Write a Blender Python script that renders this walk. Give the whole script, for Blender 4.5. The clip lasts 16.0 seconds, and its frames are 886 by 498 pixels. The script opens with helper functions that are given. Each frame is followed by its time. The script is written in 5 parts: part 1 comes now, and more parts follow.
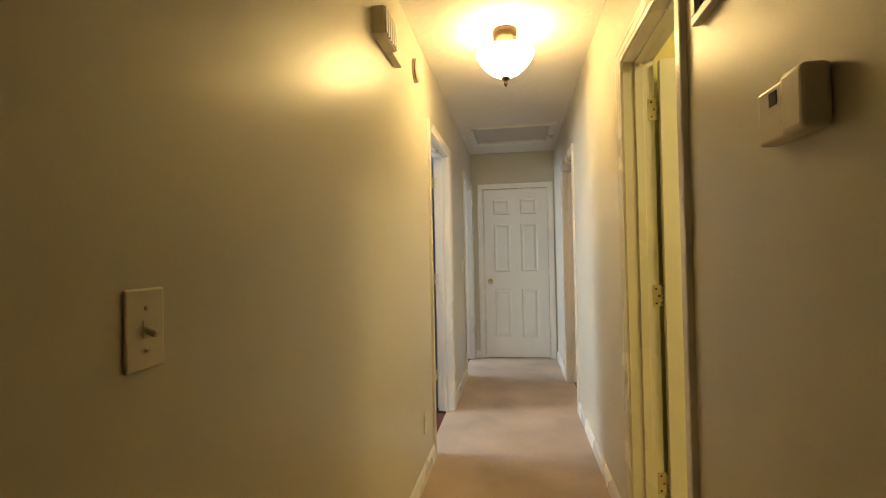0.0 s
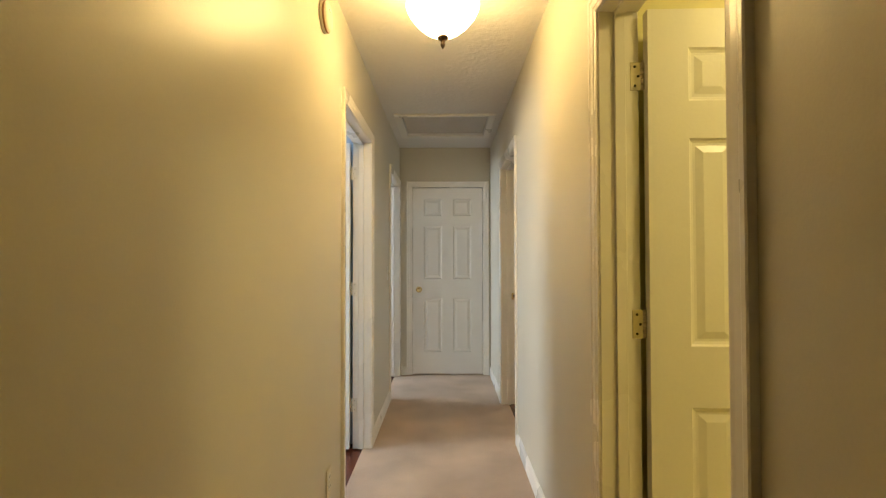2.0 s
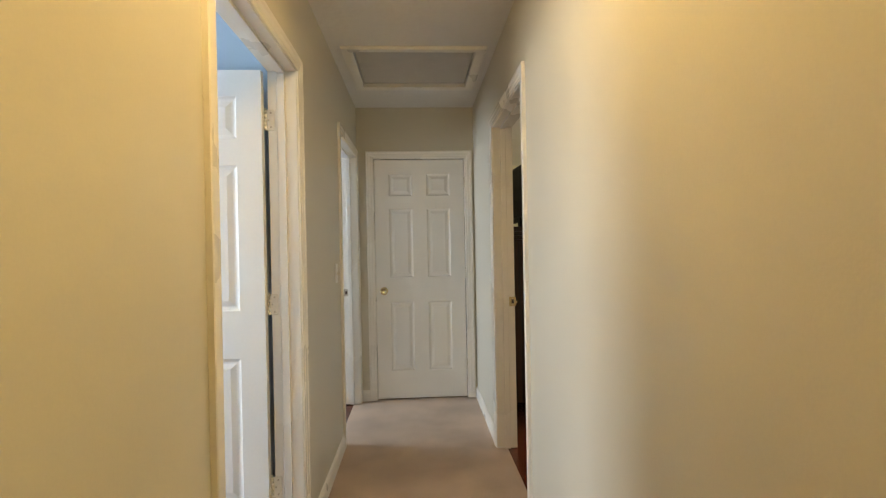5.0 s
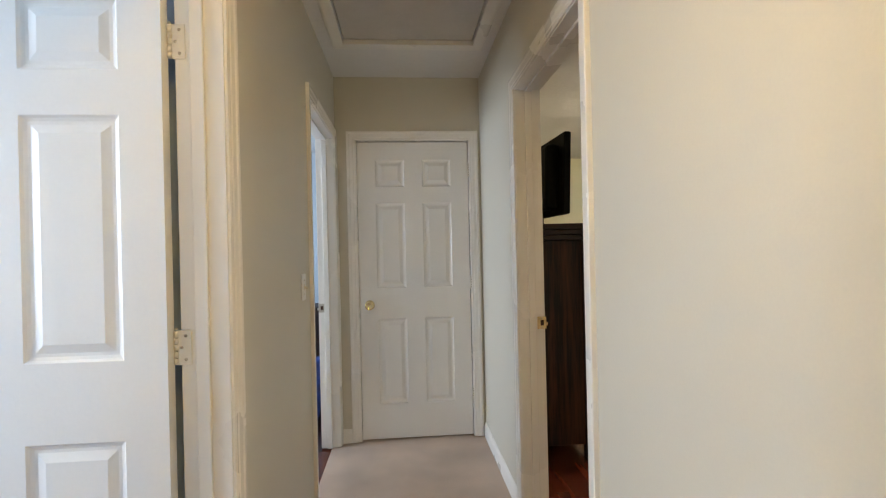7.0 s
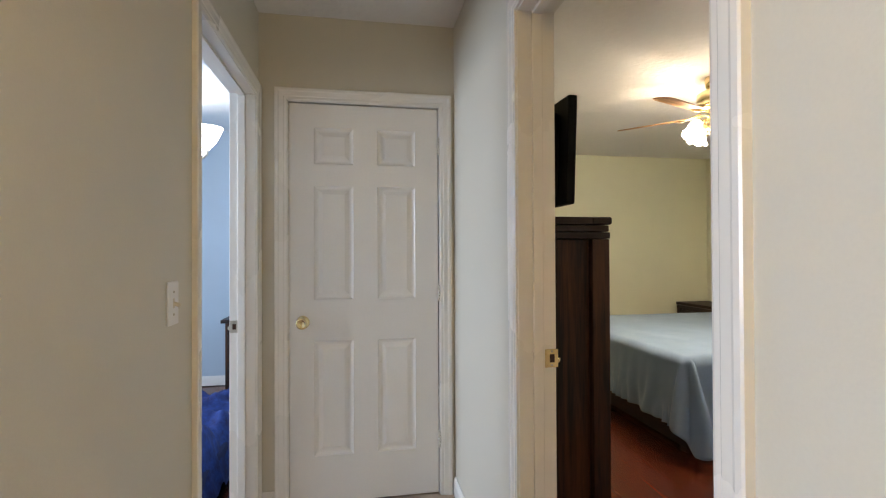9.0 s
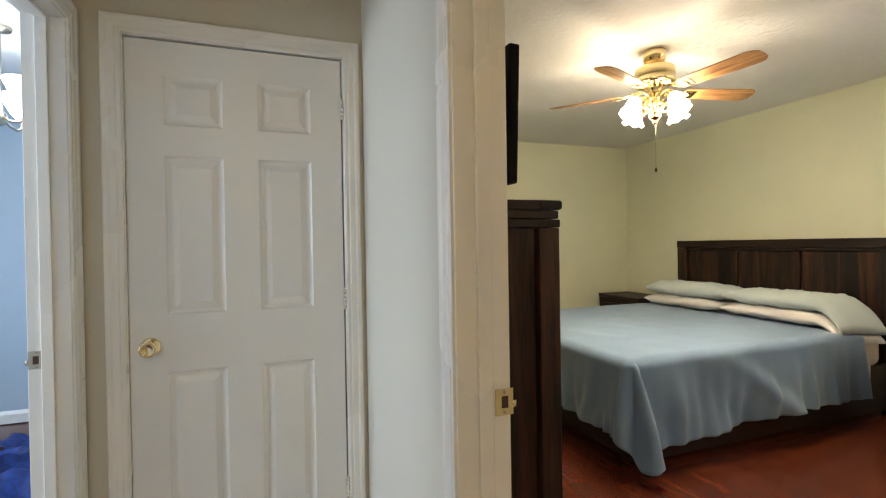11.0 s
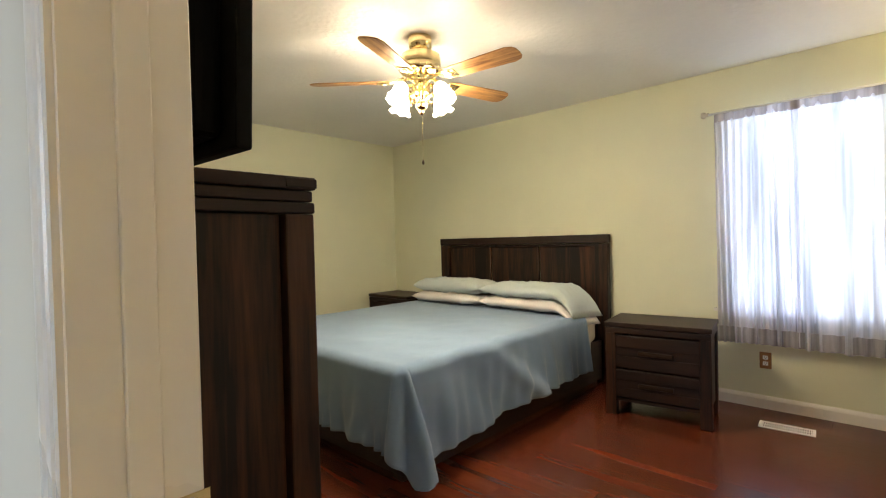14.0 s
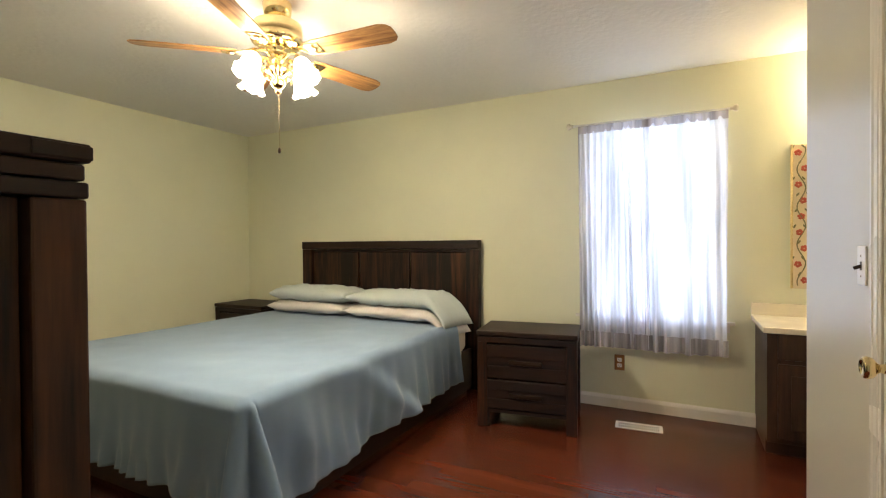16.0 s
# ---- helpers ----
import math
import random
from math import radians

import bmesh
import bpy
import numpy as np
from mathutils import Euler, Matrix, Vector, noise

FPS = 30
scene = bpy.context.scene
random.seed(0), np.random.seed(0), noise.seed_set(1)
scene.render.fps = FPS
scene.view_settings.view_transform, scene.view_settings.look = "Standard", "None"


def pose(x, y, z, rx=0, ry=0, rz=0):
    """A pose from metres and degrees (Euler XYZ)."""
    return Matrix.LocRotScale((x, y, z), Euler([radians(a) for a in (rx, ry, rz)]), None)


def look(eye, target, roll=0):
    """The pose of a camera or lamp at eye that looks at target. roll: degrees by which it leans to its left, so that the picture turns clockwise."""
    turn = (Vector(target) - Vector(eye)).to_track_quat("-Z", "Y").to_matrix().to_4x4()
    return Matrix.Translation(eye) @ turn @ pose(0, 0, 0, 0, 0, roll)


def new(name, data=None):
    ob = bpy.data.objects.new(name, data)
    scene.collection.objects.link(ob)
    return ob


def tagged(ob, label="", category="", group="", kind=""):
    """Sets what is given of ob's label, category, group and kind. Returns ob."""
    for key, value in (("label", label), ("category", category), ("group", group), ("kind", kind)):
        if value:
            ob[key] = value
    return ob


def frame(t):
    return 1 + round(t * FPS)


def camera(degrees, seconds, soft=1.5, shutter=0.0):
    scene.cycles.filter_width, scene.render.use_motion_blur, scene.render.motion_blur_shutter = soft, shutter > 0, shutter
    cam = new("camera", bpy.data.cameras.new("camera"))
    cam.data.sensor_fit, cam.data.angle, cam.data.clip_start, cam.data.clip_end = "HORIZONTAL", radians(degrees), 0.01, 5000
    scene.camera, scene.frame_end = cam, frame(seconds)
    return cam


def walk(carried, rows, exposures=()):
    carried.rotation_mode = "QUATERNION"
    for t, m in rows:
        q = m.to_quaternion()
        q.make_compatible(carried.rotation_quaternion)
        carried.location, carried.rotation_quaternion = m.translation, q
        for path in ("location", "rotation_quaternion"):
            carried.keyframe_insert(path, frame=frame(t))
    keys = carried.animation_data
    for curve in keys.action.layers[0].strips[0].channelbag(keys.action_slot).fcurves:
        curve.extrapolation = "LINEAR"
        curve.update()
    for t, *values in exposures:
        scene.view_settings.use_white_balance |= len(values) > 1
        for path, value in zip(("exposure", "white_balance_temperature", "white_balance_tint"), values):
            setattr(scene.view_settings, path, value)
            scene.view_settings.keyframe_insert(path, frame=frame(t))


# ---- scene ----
cam = camera(86.5, 16.0, soft=1.15)
PATH = [
    (0, (0.038, -0.32, 1.245), (-0.271, 1.656, 1.274), -1.2),
    (0.5, (0.013, -0.191, 1.253), (-0.202, 1.798, 1.263), -1.1),
    (1, (0.01, -0.016, 1.265), (-0.125, 1.979, 1.264), -0.9),
    (1.5, (0.02, 0.115, 1.264), (-0.05, 2.114, 1.28), -0.5),
    (2, (0.012, 0.273, 1.266), (-0.001, 2.272, 1.305), -0.1),
    (2.5, (-0.016, 0.437, 1.267), (0.007, 2.436, 1.31), 0.1),
    (3, (-0.02, 0.615, 1.263), (0.024, 2.615, 1.289), -0.0),
    (5.5, (0.007, 1.599, 1.291), (0.128, 3.595, 1.282), -1.3),
    (6, (-0.004, 1.789, 1.287), (0.127, 3.784, 1.291), -1.4),
    (6.5, (-0.035, 1.997, 1.29), (0.104, 3.992, 1.296), -1.3),
    (7, (-0.044, 2.179, 1.294), (0.121, 4.172, 1.295), -1.3),
    (7.5, (-0.027, 2.367, 1.294), (0.181, 4.357, 1.294), -1.3),
    (8, (-0.019, 2.571, 1.286), (0.234, 4.555, 1.283), -1.1),
    (8.5, (-0.011, 2.772, 1.269), (0.285, 4.75, 1.286), -0.6),
    (11, (0.137, 3.46, 1.276), (0.815, 5.342, 1.259), -0.9),
    (11.5, (0.197, 3.546, 1.267), (0.994, 5.38, 1.255), -1.4),
    (12, (0.241, 3.612, 1.26), (1.154, 5.391, 1.25), -1.8),
    (12.5, (0.28, 3.668, 1.254), (1.326, 5.373, 1.23), -1.9),
    (13, (0.326, 3.714, 1.245), (1.511, 5.324, 1.204), -2.3),
    (13.5, (0.368, 3.75, 1.248), (1.699, 5.242, 1.197), -2.0),
    (14, (0.41, 3.787, 1.247), (1.873, 5.15, 1.217), -1.4),
    (14.5, (0.448, 3.819, 1.249), (2.013, 5.063, 1.245), -0.8),
    (15, (0.494, 3.869, 1.252), (2.148, 4.993, 1.255), -0.4),
    (15.5, (0.574, 3.923, 1.249), (2.3, 4.932, 1.239), -0.4),
    (16, (0.653, 3.976, 1.248), (2.436, 4.882, 1.227), -0.4),
]
walk(cam, [(t, look(eye, target, roll)) for t, eye, target, roll in PATH],
     exposures=[(0.0, 0.12, 6500, 10), (2.0, 0.05, 6500, 10), (3.2, -0.05, 6400, 11), (5.5, 0.02, 6500, 11), (6.5, 0.04, 6250, 12), (8.0, 0.10, 5900, 16),
                (8.7, 0.15, 5900, 16), (11.0, 0.16, 5950, 11), (16.0, 0.22, 6050, 11)])

# ---- plan (metres) ----
LW, RW = -0.495, 0.495          # hall faces of the side walls
LO, RO = -0.61, 0.615           # room faces of the side walls
ENDY = 5.41                     # hall face of the end wall
CEIL = 2.475
BX, BY0, BY1 = 4.42, 3.50, 8.36  # bedroom: window wall, vestibule wall, far wall
DOOR_H = 2.04
OPEN_R0 = (1.072, 1.745)
OPEN_L1 = (2.615, 3.425)
OPEN_L2 = (4.535, 5.335)
OPEN_R1 = (3.54, 4.375)
OPEN_END = (-0.352, 0.412)
WIN = (3.76, 4.58, 0.70, 2.12)

# ---- world and light ----
world = bpy.data.worlds.new("sky")
scene.world = world
world.use_nodes = True
wn = world.node_tree
sky = wn.nodes.new("ShaderNodeTexSky")
sky.sky_type = "NISHITA"
sky.sun_disc = False
sky.sun_elevation, sky.sun_rotation = radians(48), radians(200)
wn.links.new(sky.outputs["Color"], wn.nodes["Background"].inputs["Color"])
wn.nodes["Background"].inputs["Strength"].default_value = 0.15
sun = new("sun", bpy.data.lights.new("sun", "SUN"))
sun.data.energy, sun.data.angle, sun.data.color = 2.5, radians(0.5), (1.0, 0.95, 0.88)
sun.matrix_world = look((0, -20, 30), (8, 0, 0))


def window_lamp(name, x, y, z, w, h, rz, energy, colour=(0.80, 0.90, 1.0), down=20):
    """Sky light that comes in through one window opening."""
    la = bpy.data.lights.new(name, "AREA")
    la.shape, la.size, la.size_y, la.energy, la.color = "RECTANGLE", w, h, energy, colour
    ob = new(name, la)
    ob.matrix_world = pose(x, y, z, 90 - down, 0, rz)
    return ob


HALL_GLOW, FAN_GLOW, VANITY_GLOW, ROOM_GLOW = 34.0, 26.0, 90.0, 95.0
window_lamp("window_light", BX + 0.055, 4.17, 1.41, 0.80, 1.40, 90, 15.5, (0.74, 0.84, 1.0), 0)
window_lamp("window_light", -3.35, 2.75, 1.5, 1.1, 1.2, -90, 88, (0.84, 0.92, 1.0))
window_lamp("window_light", -3.35, 4.95, 1.5, 1.2, 1.2, -90, 92, (0.80, 0.90, 1.0))


# ---- materials ----
def mat(name, base, rough=0.6, metal=0.0, var=0.12, scale=6.0, bump=0.15, bump_scale=60.0, dark=None, dist=0.002,
        spec=0.5, sheen=0.0, per_object=0.0, coat=0.0, grime=0.0):
    """A surface with broad and fine variation of colour, and fine relief."""
    m = bpy.data.materials.new(name)
    m.use_nodes = True
    nt = m.node_tree
    b = nt.nodes["Principled BSDF"]
    b.inputs["Roughness"].default_value, b.inputs["Metallic"].default_value = rough, metal
    b.inputs["Specular IOR Level"].default_value = spec
    b.inputs["Sheen Weight"].default_value = sheen
    b.inputs["Coat Weight"].default_value = coat
    tc = nt.nodes.new("ShaderNodeTexCoord")
    n1 = nt.nodes.new("ShaderNodeTexNoise")
    n1.inputs["Scale"].default_value, n1.inputs["Detail"].default_value = scale, 5.0
    nt.links.new(tc.outputs["Object"], n1.inputs["Vector"])
    n2 = nt.nodes.new("ShaderNodeTexNoise")
    n2.inputs["Scale"].default_value, n2.inputs["Detail"].default_value = bump_scale, 3.0
    nt.links.new(tc.outputs["Object"], n2.inputs["Vector"])
    ramp = nt.nodes.new("ShaderNodeValToRGB")
    dk = dark or tuple(c * (1 - var) for c in base)
    lt = tuple(min(1.0, c * (1 + var * 0.5)) for c in base)
    ramp.color_ramp.elements[0].position, ramp.color_ramp.elements[1].position = 0.3, 0.7
    ramp.color_ramp.elements[0].color, ramp.color_ramp.elements[1].color = (*dk, 1), (*lt, 1)
    mixv = nt.nodes.new("ShaderNodeMath")
    mixv.operation = "MULTIPLY_ADD"
    mixv.inputs[1].default_value = 0.3
    nt.links.new(n2.outputs["Fac"], mixv.inputs[0])
    sc = nt.nodes.new("ShaderNodeMath")
    sc.operation = "MULTIPLY"
    sc.inputs[1].default_value = 0.7
    nt.links.new(n1.outputs["Fac"], sc.inputs[0])
    nt.links.new(sc.outputs[0], mixv.inputs[2])
    nt.links.new(mixv.outputs[0], ramp.inputs["Fac"])
    out = ramp.outputs["Color"]
    if per_object:
        oi = nt.nodes.new("ShaderNodeObjectInfo")
        hs = nt.nodes.new("ShaderNodeHueSaturation")
        mr = nt.nodes.new("ShaderNodeMapRange")
        mr.inputs["To Min"].default_value, mr.inputs["To Max"].default_value = 1 - per_object, 1 + per_object
        nt.links.new(oi.outputs["Random"], mr.inputs["Value"])
        nt.links.new(mr.outputs["Result"], hs.inputs["Value"])
        nt.links.new(out, hs.inputs["Color"])
        out = hs.outputs["Color"]
    nt.links.new(out, b.inputs["Base Color"])
    rr = nt.nodes.new("ShaderNodeMapRange")
    rr.inputs["To Min"].default_value, rr.inputs["To Max"].default_value = max(0.02, rough - 0.08), min(1, rough + 0.08)
    nt.links.new(n1.outputs["Fac"], rr.inputs["Value"])
    nt.links.new(rr.outputs["Result"], b.inputs["Roughness"])
    if bump:
        bu = nt.nodes.new("ShaderNodeBump")
        bu.inputs["Strength"].default_value, bu.inputs["Distance"].default_value = bump, dist
        nt.links.new(n2.outputs["Fac"], bu.inputs["Height"])
        nt.links.new(bu.outputs["Normal"], b.inputs["Normal"])
    return m


def wood(name, dark, light, axis, rough=0.45, grain=14.0, stretch=12.0, per_object=0.0, bump=0.25, coat=0.0, lo=0.34, hi=0.72):
    """Wood with its grain along one axis of the object."""
    m = bpy.data.materials.new(name)
    m.use_nodes = True
    nt = m.node_tree
    b = nt.nodes["Principled BSDF"]
    b.inputs["Roughness"].default_value = rough
    b.inputs["Coat Weight"].default_value, b.inputs["Coat Roughness"].default_value = coat, 0.2
    b.inputs["Specular IOR Level"].default_value = 0.35
    tc = nt.nodes.new("ShaderNodeTexCoord")
    mp = nt.nodes.new("ShaderNodeMapping")
    s = [grain] * 3
    s["xyz".index(axis)] = grain / stretch
    mp.inputs["Scale"].default_value = s
    oi = nt.nodes.new("ShaderNodeObjectInfo")
    sh = nt.nodes.new("ShaderNodeMath")
    sh.operation = "MULTIPLY"
    sh.inputs[1].default_value = 37.0
    nt.links.new(oi.outputs["Random"], sh.inputs[0])
    nt.links.new(sh.outputs[0], mp.inputs["Location"])
    nt.links.new(tc.outputs["Object"], mp.inputs["Vector"])
    n1 = nt.nodes.new("ShaderNodeTexNoise")
    n1.inputs["Scale"].default_value, n1.inputs["Detail"].default_value, n1.inputs["Distortion"].default_value = 1.0, 8.0, 1.2
    nt.links.new(mp.outputs["Vector"], n1.inputs["Vector"])
    n2 = nt.nodes.new("ShaderNodeTexNoise")
    n2.inputs["Scale"].default_value, n2.inputs["Detail"].default_value = 9.0, 4.0
    nt.links.new(mp.outputs["Vector"], n2.inputs["Vector"])
    ad = nt.nodes.new("ShaderNodeMath")
    ad.operation = "MULTIPLY_ADD"
    ad.inputs[1].default_value = 0.25
    nt.links.new(n2.outputs["Fac"], ad.inputs[0])
    sc = nt.nodes.new("ShaderNodeMath")
    sc.operation = "MULTIPLY"
    sc.inputs[1].default_value = 0.78
    nt.links.new(n1.outputs["Fac"], sc.inputs[0])
    nt.links.new(sc.outputs[0], ad.inputs[2])
    ramp = nt.nodes.new("ShaderNodeValToRGB")
    ramp.color_ramp.elements[0].position, ramp.color_ramp.elements[1].position = lo, hi
    ramp.color_ramp.elements[0].color, ramp.color_ramp.elements[1].color = (*dark, 1), (*light, 1)
    nt.links.new(ad.outputs[0], ramp.inputs["Fac"])
    hs = nt.nodes.new("ShaderNodeHueSaturation")
    mr = nt.nodes.new("ShaderNodeMapRange")
    mr.inputs["To Min"].default_value, mr.inputs["To Max"].default_value = 1 - per_object, 1 + per_object
    nt.links.new(oi.outputs["Random"], mr.inputs["Value"])
    nt.links.new(mr.outputs["Result"], hs.inputs["Value"])
    nt.links.new(ramp.outputs["Color"], hs.inputs["Color"])
    nt.links.new(hs.outputs["Color"], b.inputs["Base Color"])
    bu = nt.nodes.new("ShaderNodeBump")
    bu.inputs["Strength"].default_value, bu.inputs["Distance"].default_value = bump, 0.001
    nt.links.new(ad.outputs[0], bu.inputs["Height"])
    nt.links.new(bu.outputs["Normal"], b.inputs["Normal"])
    return m


def glow(name, colour, strength, alpha=1.0):
    """Frosted glass lit from within."""
    m = bpy.data.materials.new(name)
    m.use_nodes = True
    b = m.node_tree.nodes["Principled BSDF"]
    b.inputs["Base Color"].default_value = (0.9, 0.87, 0.8, 1)
    b.inputs["Roughness"].default_value = 0.25
    b.inputs["Emission Color"].default_value = (*colour, 1)
    b.inputs["Emission Strength"].default_value = strength
    b.inputs["Alpha"].default_value = alpha
    return m


def sheer(name, colour, through_part):
    """Thin woven cloth that lets light through."""
    m = bpy.data.materials.new(name)
    m.use_nodes = True
    nt = m.node_tree
    nt.nodes.remove(nt.nodes["Principled BSDF"])
    d = nt.nodes.new("ShaderNodeBsdfDiffuse")
    tl = nt.nodes.new("ShaderNodeBsdfTranslucent")
    tp = nt.nodes.new("ShaderNodeBsdfTransparent")
    d.inputs["Color"].default_value = tl.inputs["Color"].default_value = (*colour, 1)
    a, c = nt.nodes.new("ShaderNodeMixShader"), nt.nodes.new("ShaderNodeMixShader")
    a.inputs["Fac"].default_value = 0.55
    tc = nt.nodes.new("ShaderNodeTexCoord")
    wv = nt.nodes.new("ShaderNodeTexNoise")
    wv.inputs["Scale"].default_value = 40.0
    mp = nt.nodes.new("ShaderNodeMapping")
    mp.inputs["Scale"].default_value = (1, 1, 0.06)
    nt.links.new(tc.outputs["Object"], mp.inputs["Vector"])
    nt.links.new(mp.outputs["Vector"], wv.inputs["Vector"])
    mr = nt.nodes.new("ShaderNodeMapRange")
    mr.inputs["To Min"].default_value, mr.inputs["To Max"].default_value = through_part * 0.3, through_part * 1.7
    nt.links.new(wv.outputs["Fac"], mr.inputs["Value"])
    nt.links.new(mr.outputs["Result"], c.inputs["Fac"])
    # Darker upright stripes paint the shade of doubled folds into the cloth colour.
    w2 = nt.nodes.new("ShaderNodeTexNoise")
    w2.inputs["Scale"].default_value, w2.inputs["Detail"].default_value = 15.0, 4.0
    nt.links.new(mp.outputs["Vector"], w2.inputs["Vector"])
    rp = nt.nodes.new("ShaderNodeValToRGB")
    rp.color_ramp.elements[0].position, rp.color_ramp.elements[1].position = 0.38, 0.62
    rp.color_ramp.elements[0].color = (*[q * 0.55 for q in colour], 1)
    rp.color_ramp.elements[1].color = (*colour, 1)
    nt.links.new(w2.outputs["Fac"], rp.inputs["Fac"])
    nt.links.new(rp.outputs["Color"], d.inputs["Color"])
    nt.links.new(rp.outputs["Color"], tl.inputs["Color"])
    nt.links.new(d.outputs[0], a.inputs[1])
    nt.links.new(tl.outputs[0], a.inputs[2])
    nt.links.new(a.outputs[0], c.inputs[1])
    nt.links.new(tp.outputs[0], c.inputs[2])
    nt.links.new(c.outputs[0], nt.nodes["Material Output"].inputs["Surface"])
    return m


def glass(name):
    m = bpy.data.materials.new(name)
    m.use_nodes = True
    b = m.node_tree.nodes["Principled BSDF"]
    b.inputs["Transmission Weight"].default_value = 1.0
    b.inputs["Roughness"].default_value = 0.0
    b.inputs["IOR"].default_value = 1.05
    return m


PAINT_HALL = mat("beige_wall_paint", (0.60, 0.565, 0.465), 0.37, var=0.05, scale=2.0, bump=0.12, bump_scale=170, spec=0.45)
PAINT_BED = mat("pale_yellow_green_paint", (0.76, 0.755, 0.56), 0.5, var=0.05, scale=2.0, bump=0.12, bump_scale=170)
PAINT_BLUE = mat("pale_blue_paint", (0.44, 0.53, 0.60), 0.55, var=0.05, scale=2.0, bump=0.1, bump_scale=170)
PAINT_YELLOW = mat("yellow_green_paint", (0.68, 0.64, 0.33), 0.5, var=0.05, scale=2.0, bump=0.1, bump_scale=170)
CEIL_PAINT = mat("textured_white_ceiling", (0.80, 0.78, 0.74), 0.7, var=0.05, scale=1.5, bump=0.6, bump_scale=30, dist=0.006)
TRIM = mat("white_gloss_trim", (0.80, 0.77, 0.70), 0.28, var=0.02, scale=1.5, bump=0.03, bump_scale=60)
DOOR_WHITE = mat("white_door_paint", (0.80, 0.78, 0.73), 0.36, var=0.04, scale=3.0, bump=0.10, bump_scale=90)
CARPET = mat("beige_carpet", (0.58, 0.435, 0.32), 0.95, var=0.36, scale=2.4, bump=1.0, bump_scale=420, dist=0.006, spec=0.1, sheen=0.2)
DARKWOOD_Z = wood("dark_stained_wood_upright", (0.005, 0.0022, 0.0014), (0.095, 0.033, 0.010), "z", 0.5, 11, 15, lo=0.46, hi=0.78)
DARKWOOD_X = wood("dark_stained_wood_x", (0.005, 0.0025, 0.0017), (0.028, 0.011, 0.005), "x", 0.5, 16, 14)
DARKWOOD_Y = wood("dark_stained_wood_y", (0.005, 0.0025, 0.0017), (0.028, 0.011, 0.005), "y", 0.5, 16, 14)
FLOORWOOD = wood("red_brown_floor_boards", (0.066, 0.0135, 0.0055), (0.118, 0.027, 0.010), "y", 0.25, 7, 18, 0.16, 0.04, 0.2)
OAK = wood("oak_blade", (0.17, 0.06, 0.015), (0.62, 0.34, 0.12), "x", 0.38, 26, 11)
VANITYWOOD = wood("dark_brown_cabinet_wood", (0.018, 0.008, 0.004), (0.075, 0.032, 0.015), "z", 0.4, 16, 12)
BRASS = mat("polished_brass", (0.84, 0.68, 0.36), 0.16, 1.0, var=0.1, bump=0.0)
BRONZE = mat("dark_bronze", (0.05, 0.032, 0.02), 0.4, 0.8, var=0.2, bump=0.1)
NICKEL = mat("dull_nickel", (0.55, 0.50, 0.40), 0.32, 1.0, var=0.15, bump=0.05)
PLASTIC = mat("ivory_plastic", (0.66, 0.60, 0.48), 0.35, var=0.04, bump=0.03)
WHITE_PLASTIC = mat("white_plastic", (0.80, 0.79, 0.76), 0.35, var=0.03, bump=0.03)
BLACK = mat("black_plastic", (0.003, 0.003, 0.003), 0.6, var=0.2, spec=0.1, bump=0.02)
# Dark colour that holds the shade of holes and gaps; also plain dark parts.
DARK = mat("dark_recess", (0.02, 0.018, 0.015), 0.8, bump=0.0)
BLANKET_M = mat("grey_blue_woven_blanket", (0.215, 0.305, 0.43), 0.9, var=0.10, scale=5, bump=0.5, bump_scale=260, dist=0.003, spec=0.15, sheen=0.25)
PILLOW_BLUE = mat("pale_blue_cotton", (0.50, 0.555, 0.54), 0.85, var=0.08, scale=5, bump=0.3, bump_scale=120, dist=0.003, spec=0.2, sheen=0.1)
PILLOW_WHITE = mat("off_white_cotton", (0.74, 0.69, 0.65), 0.85, var=0.08, scale=5, bump=0.3, bump_scale=120, dist=0.003, spec=0.2, sheen=0.1)
SHEET_M = mat("cream_sheet", (0.62, 0.54, 0.42), 0.85, var=0.1, bump=0.3, bump_scale=60)
COUNTER = mat("cream_cultured_marble", (0.80, 0.73, 0.58), 0.2, var=0.06, scale=8, bump=0.02)
COPPER = mat("brown_copper_plate", (0.34, 0.17, 0.07), 0.35, 0.6, var=0.2, bump=0.1)
BLUE_CLOTH = mat("bright_blue_bedding", (0.025, 0.06, 0.24), 0.85, var=0.5, scale=16, bump=0.4, bump_scale=60, dark=(0.012, 0.012, 0.06))
NAVY_CLOTH = mat("navy_cloth", (0.02, 0.03, 0.10), 0.85, var=0.3, bump=0.4, bump_scale=60)
RED_CLOTH = mat("red_green_cloth", (0.45, 0.04, 0.05), 0.85, var=0.5, scale=18, bump=0.4, bump_scale=60, dark=(0.03, 0.30, 0.20))
CREAM_TILE = mat("cream_glazed_tile", (0.72, 0.62, 0.42), 0.3, var=0.08, bump=0.05)
RED_GLAZE = mat("rust_red_glaze", (0.40, 0.07, 0.03), 0.3, var=0.2, bump=0.0)
GREEN_GLAZE = mat("olive_green_glaze", (0.16, 0.15, 0.06), 0.35, var=0.2, bump=0.0)
MIRROR = mat("silvered_mirror", (0.9, 0.9, 0.9), 0.02, 1.0, var=0.0, bump=0.0)
HALL_GLASS = glow("lit_alabaster_glass", (1.0, 0.68, 0.26), HALL_GLOW)
FAN_GLASS = glow("lit_tulip_glass", (1.0, 0.82, 0.55), FAN_GLOW, 0.62)
FAN_BULB = glow("lit_bulb", (1.0, 0.82, 0.56), 1450.0)
VANITY_GLASS = glow("lit_vanity_glass", (1.0, 0.76, 0.42), VANITY_GLOW)
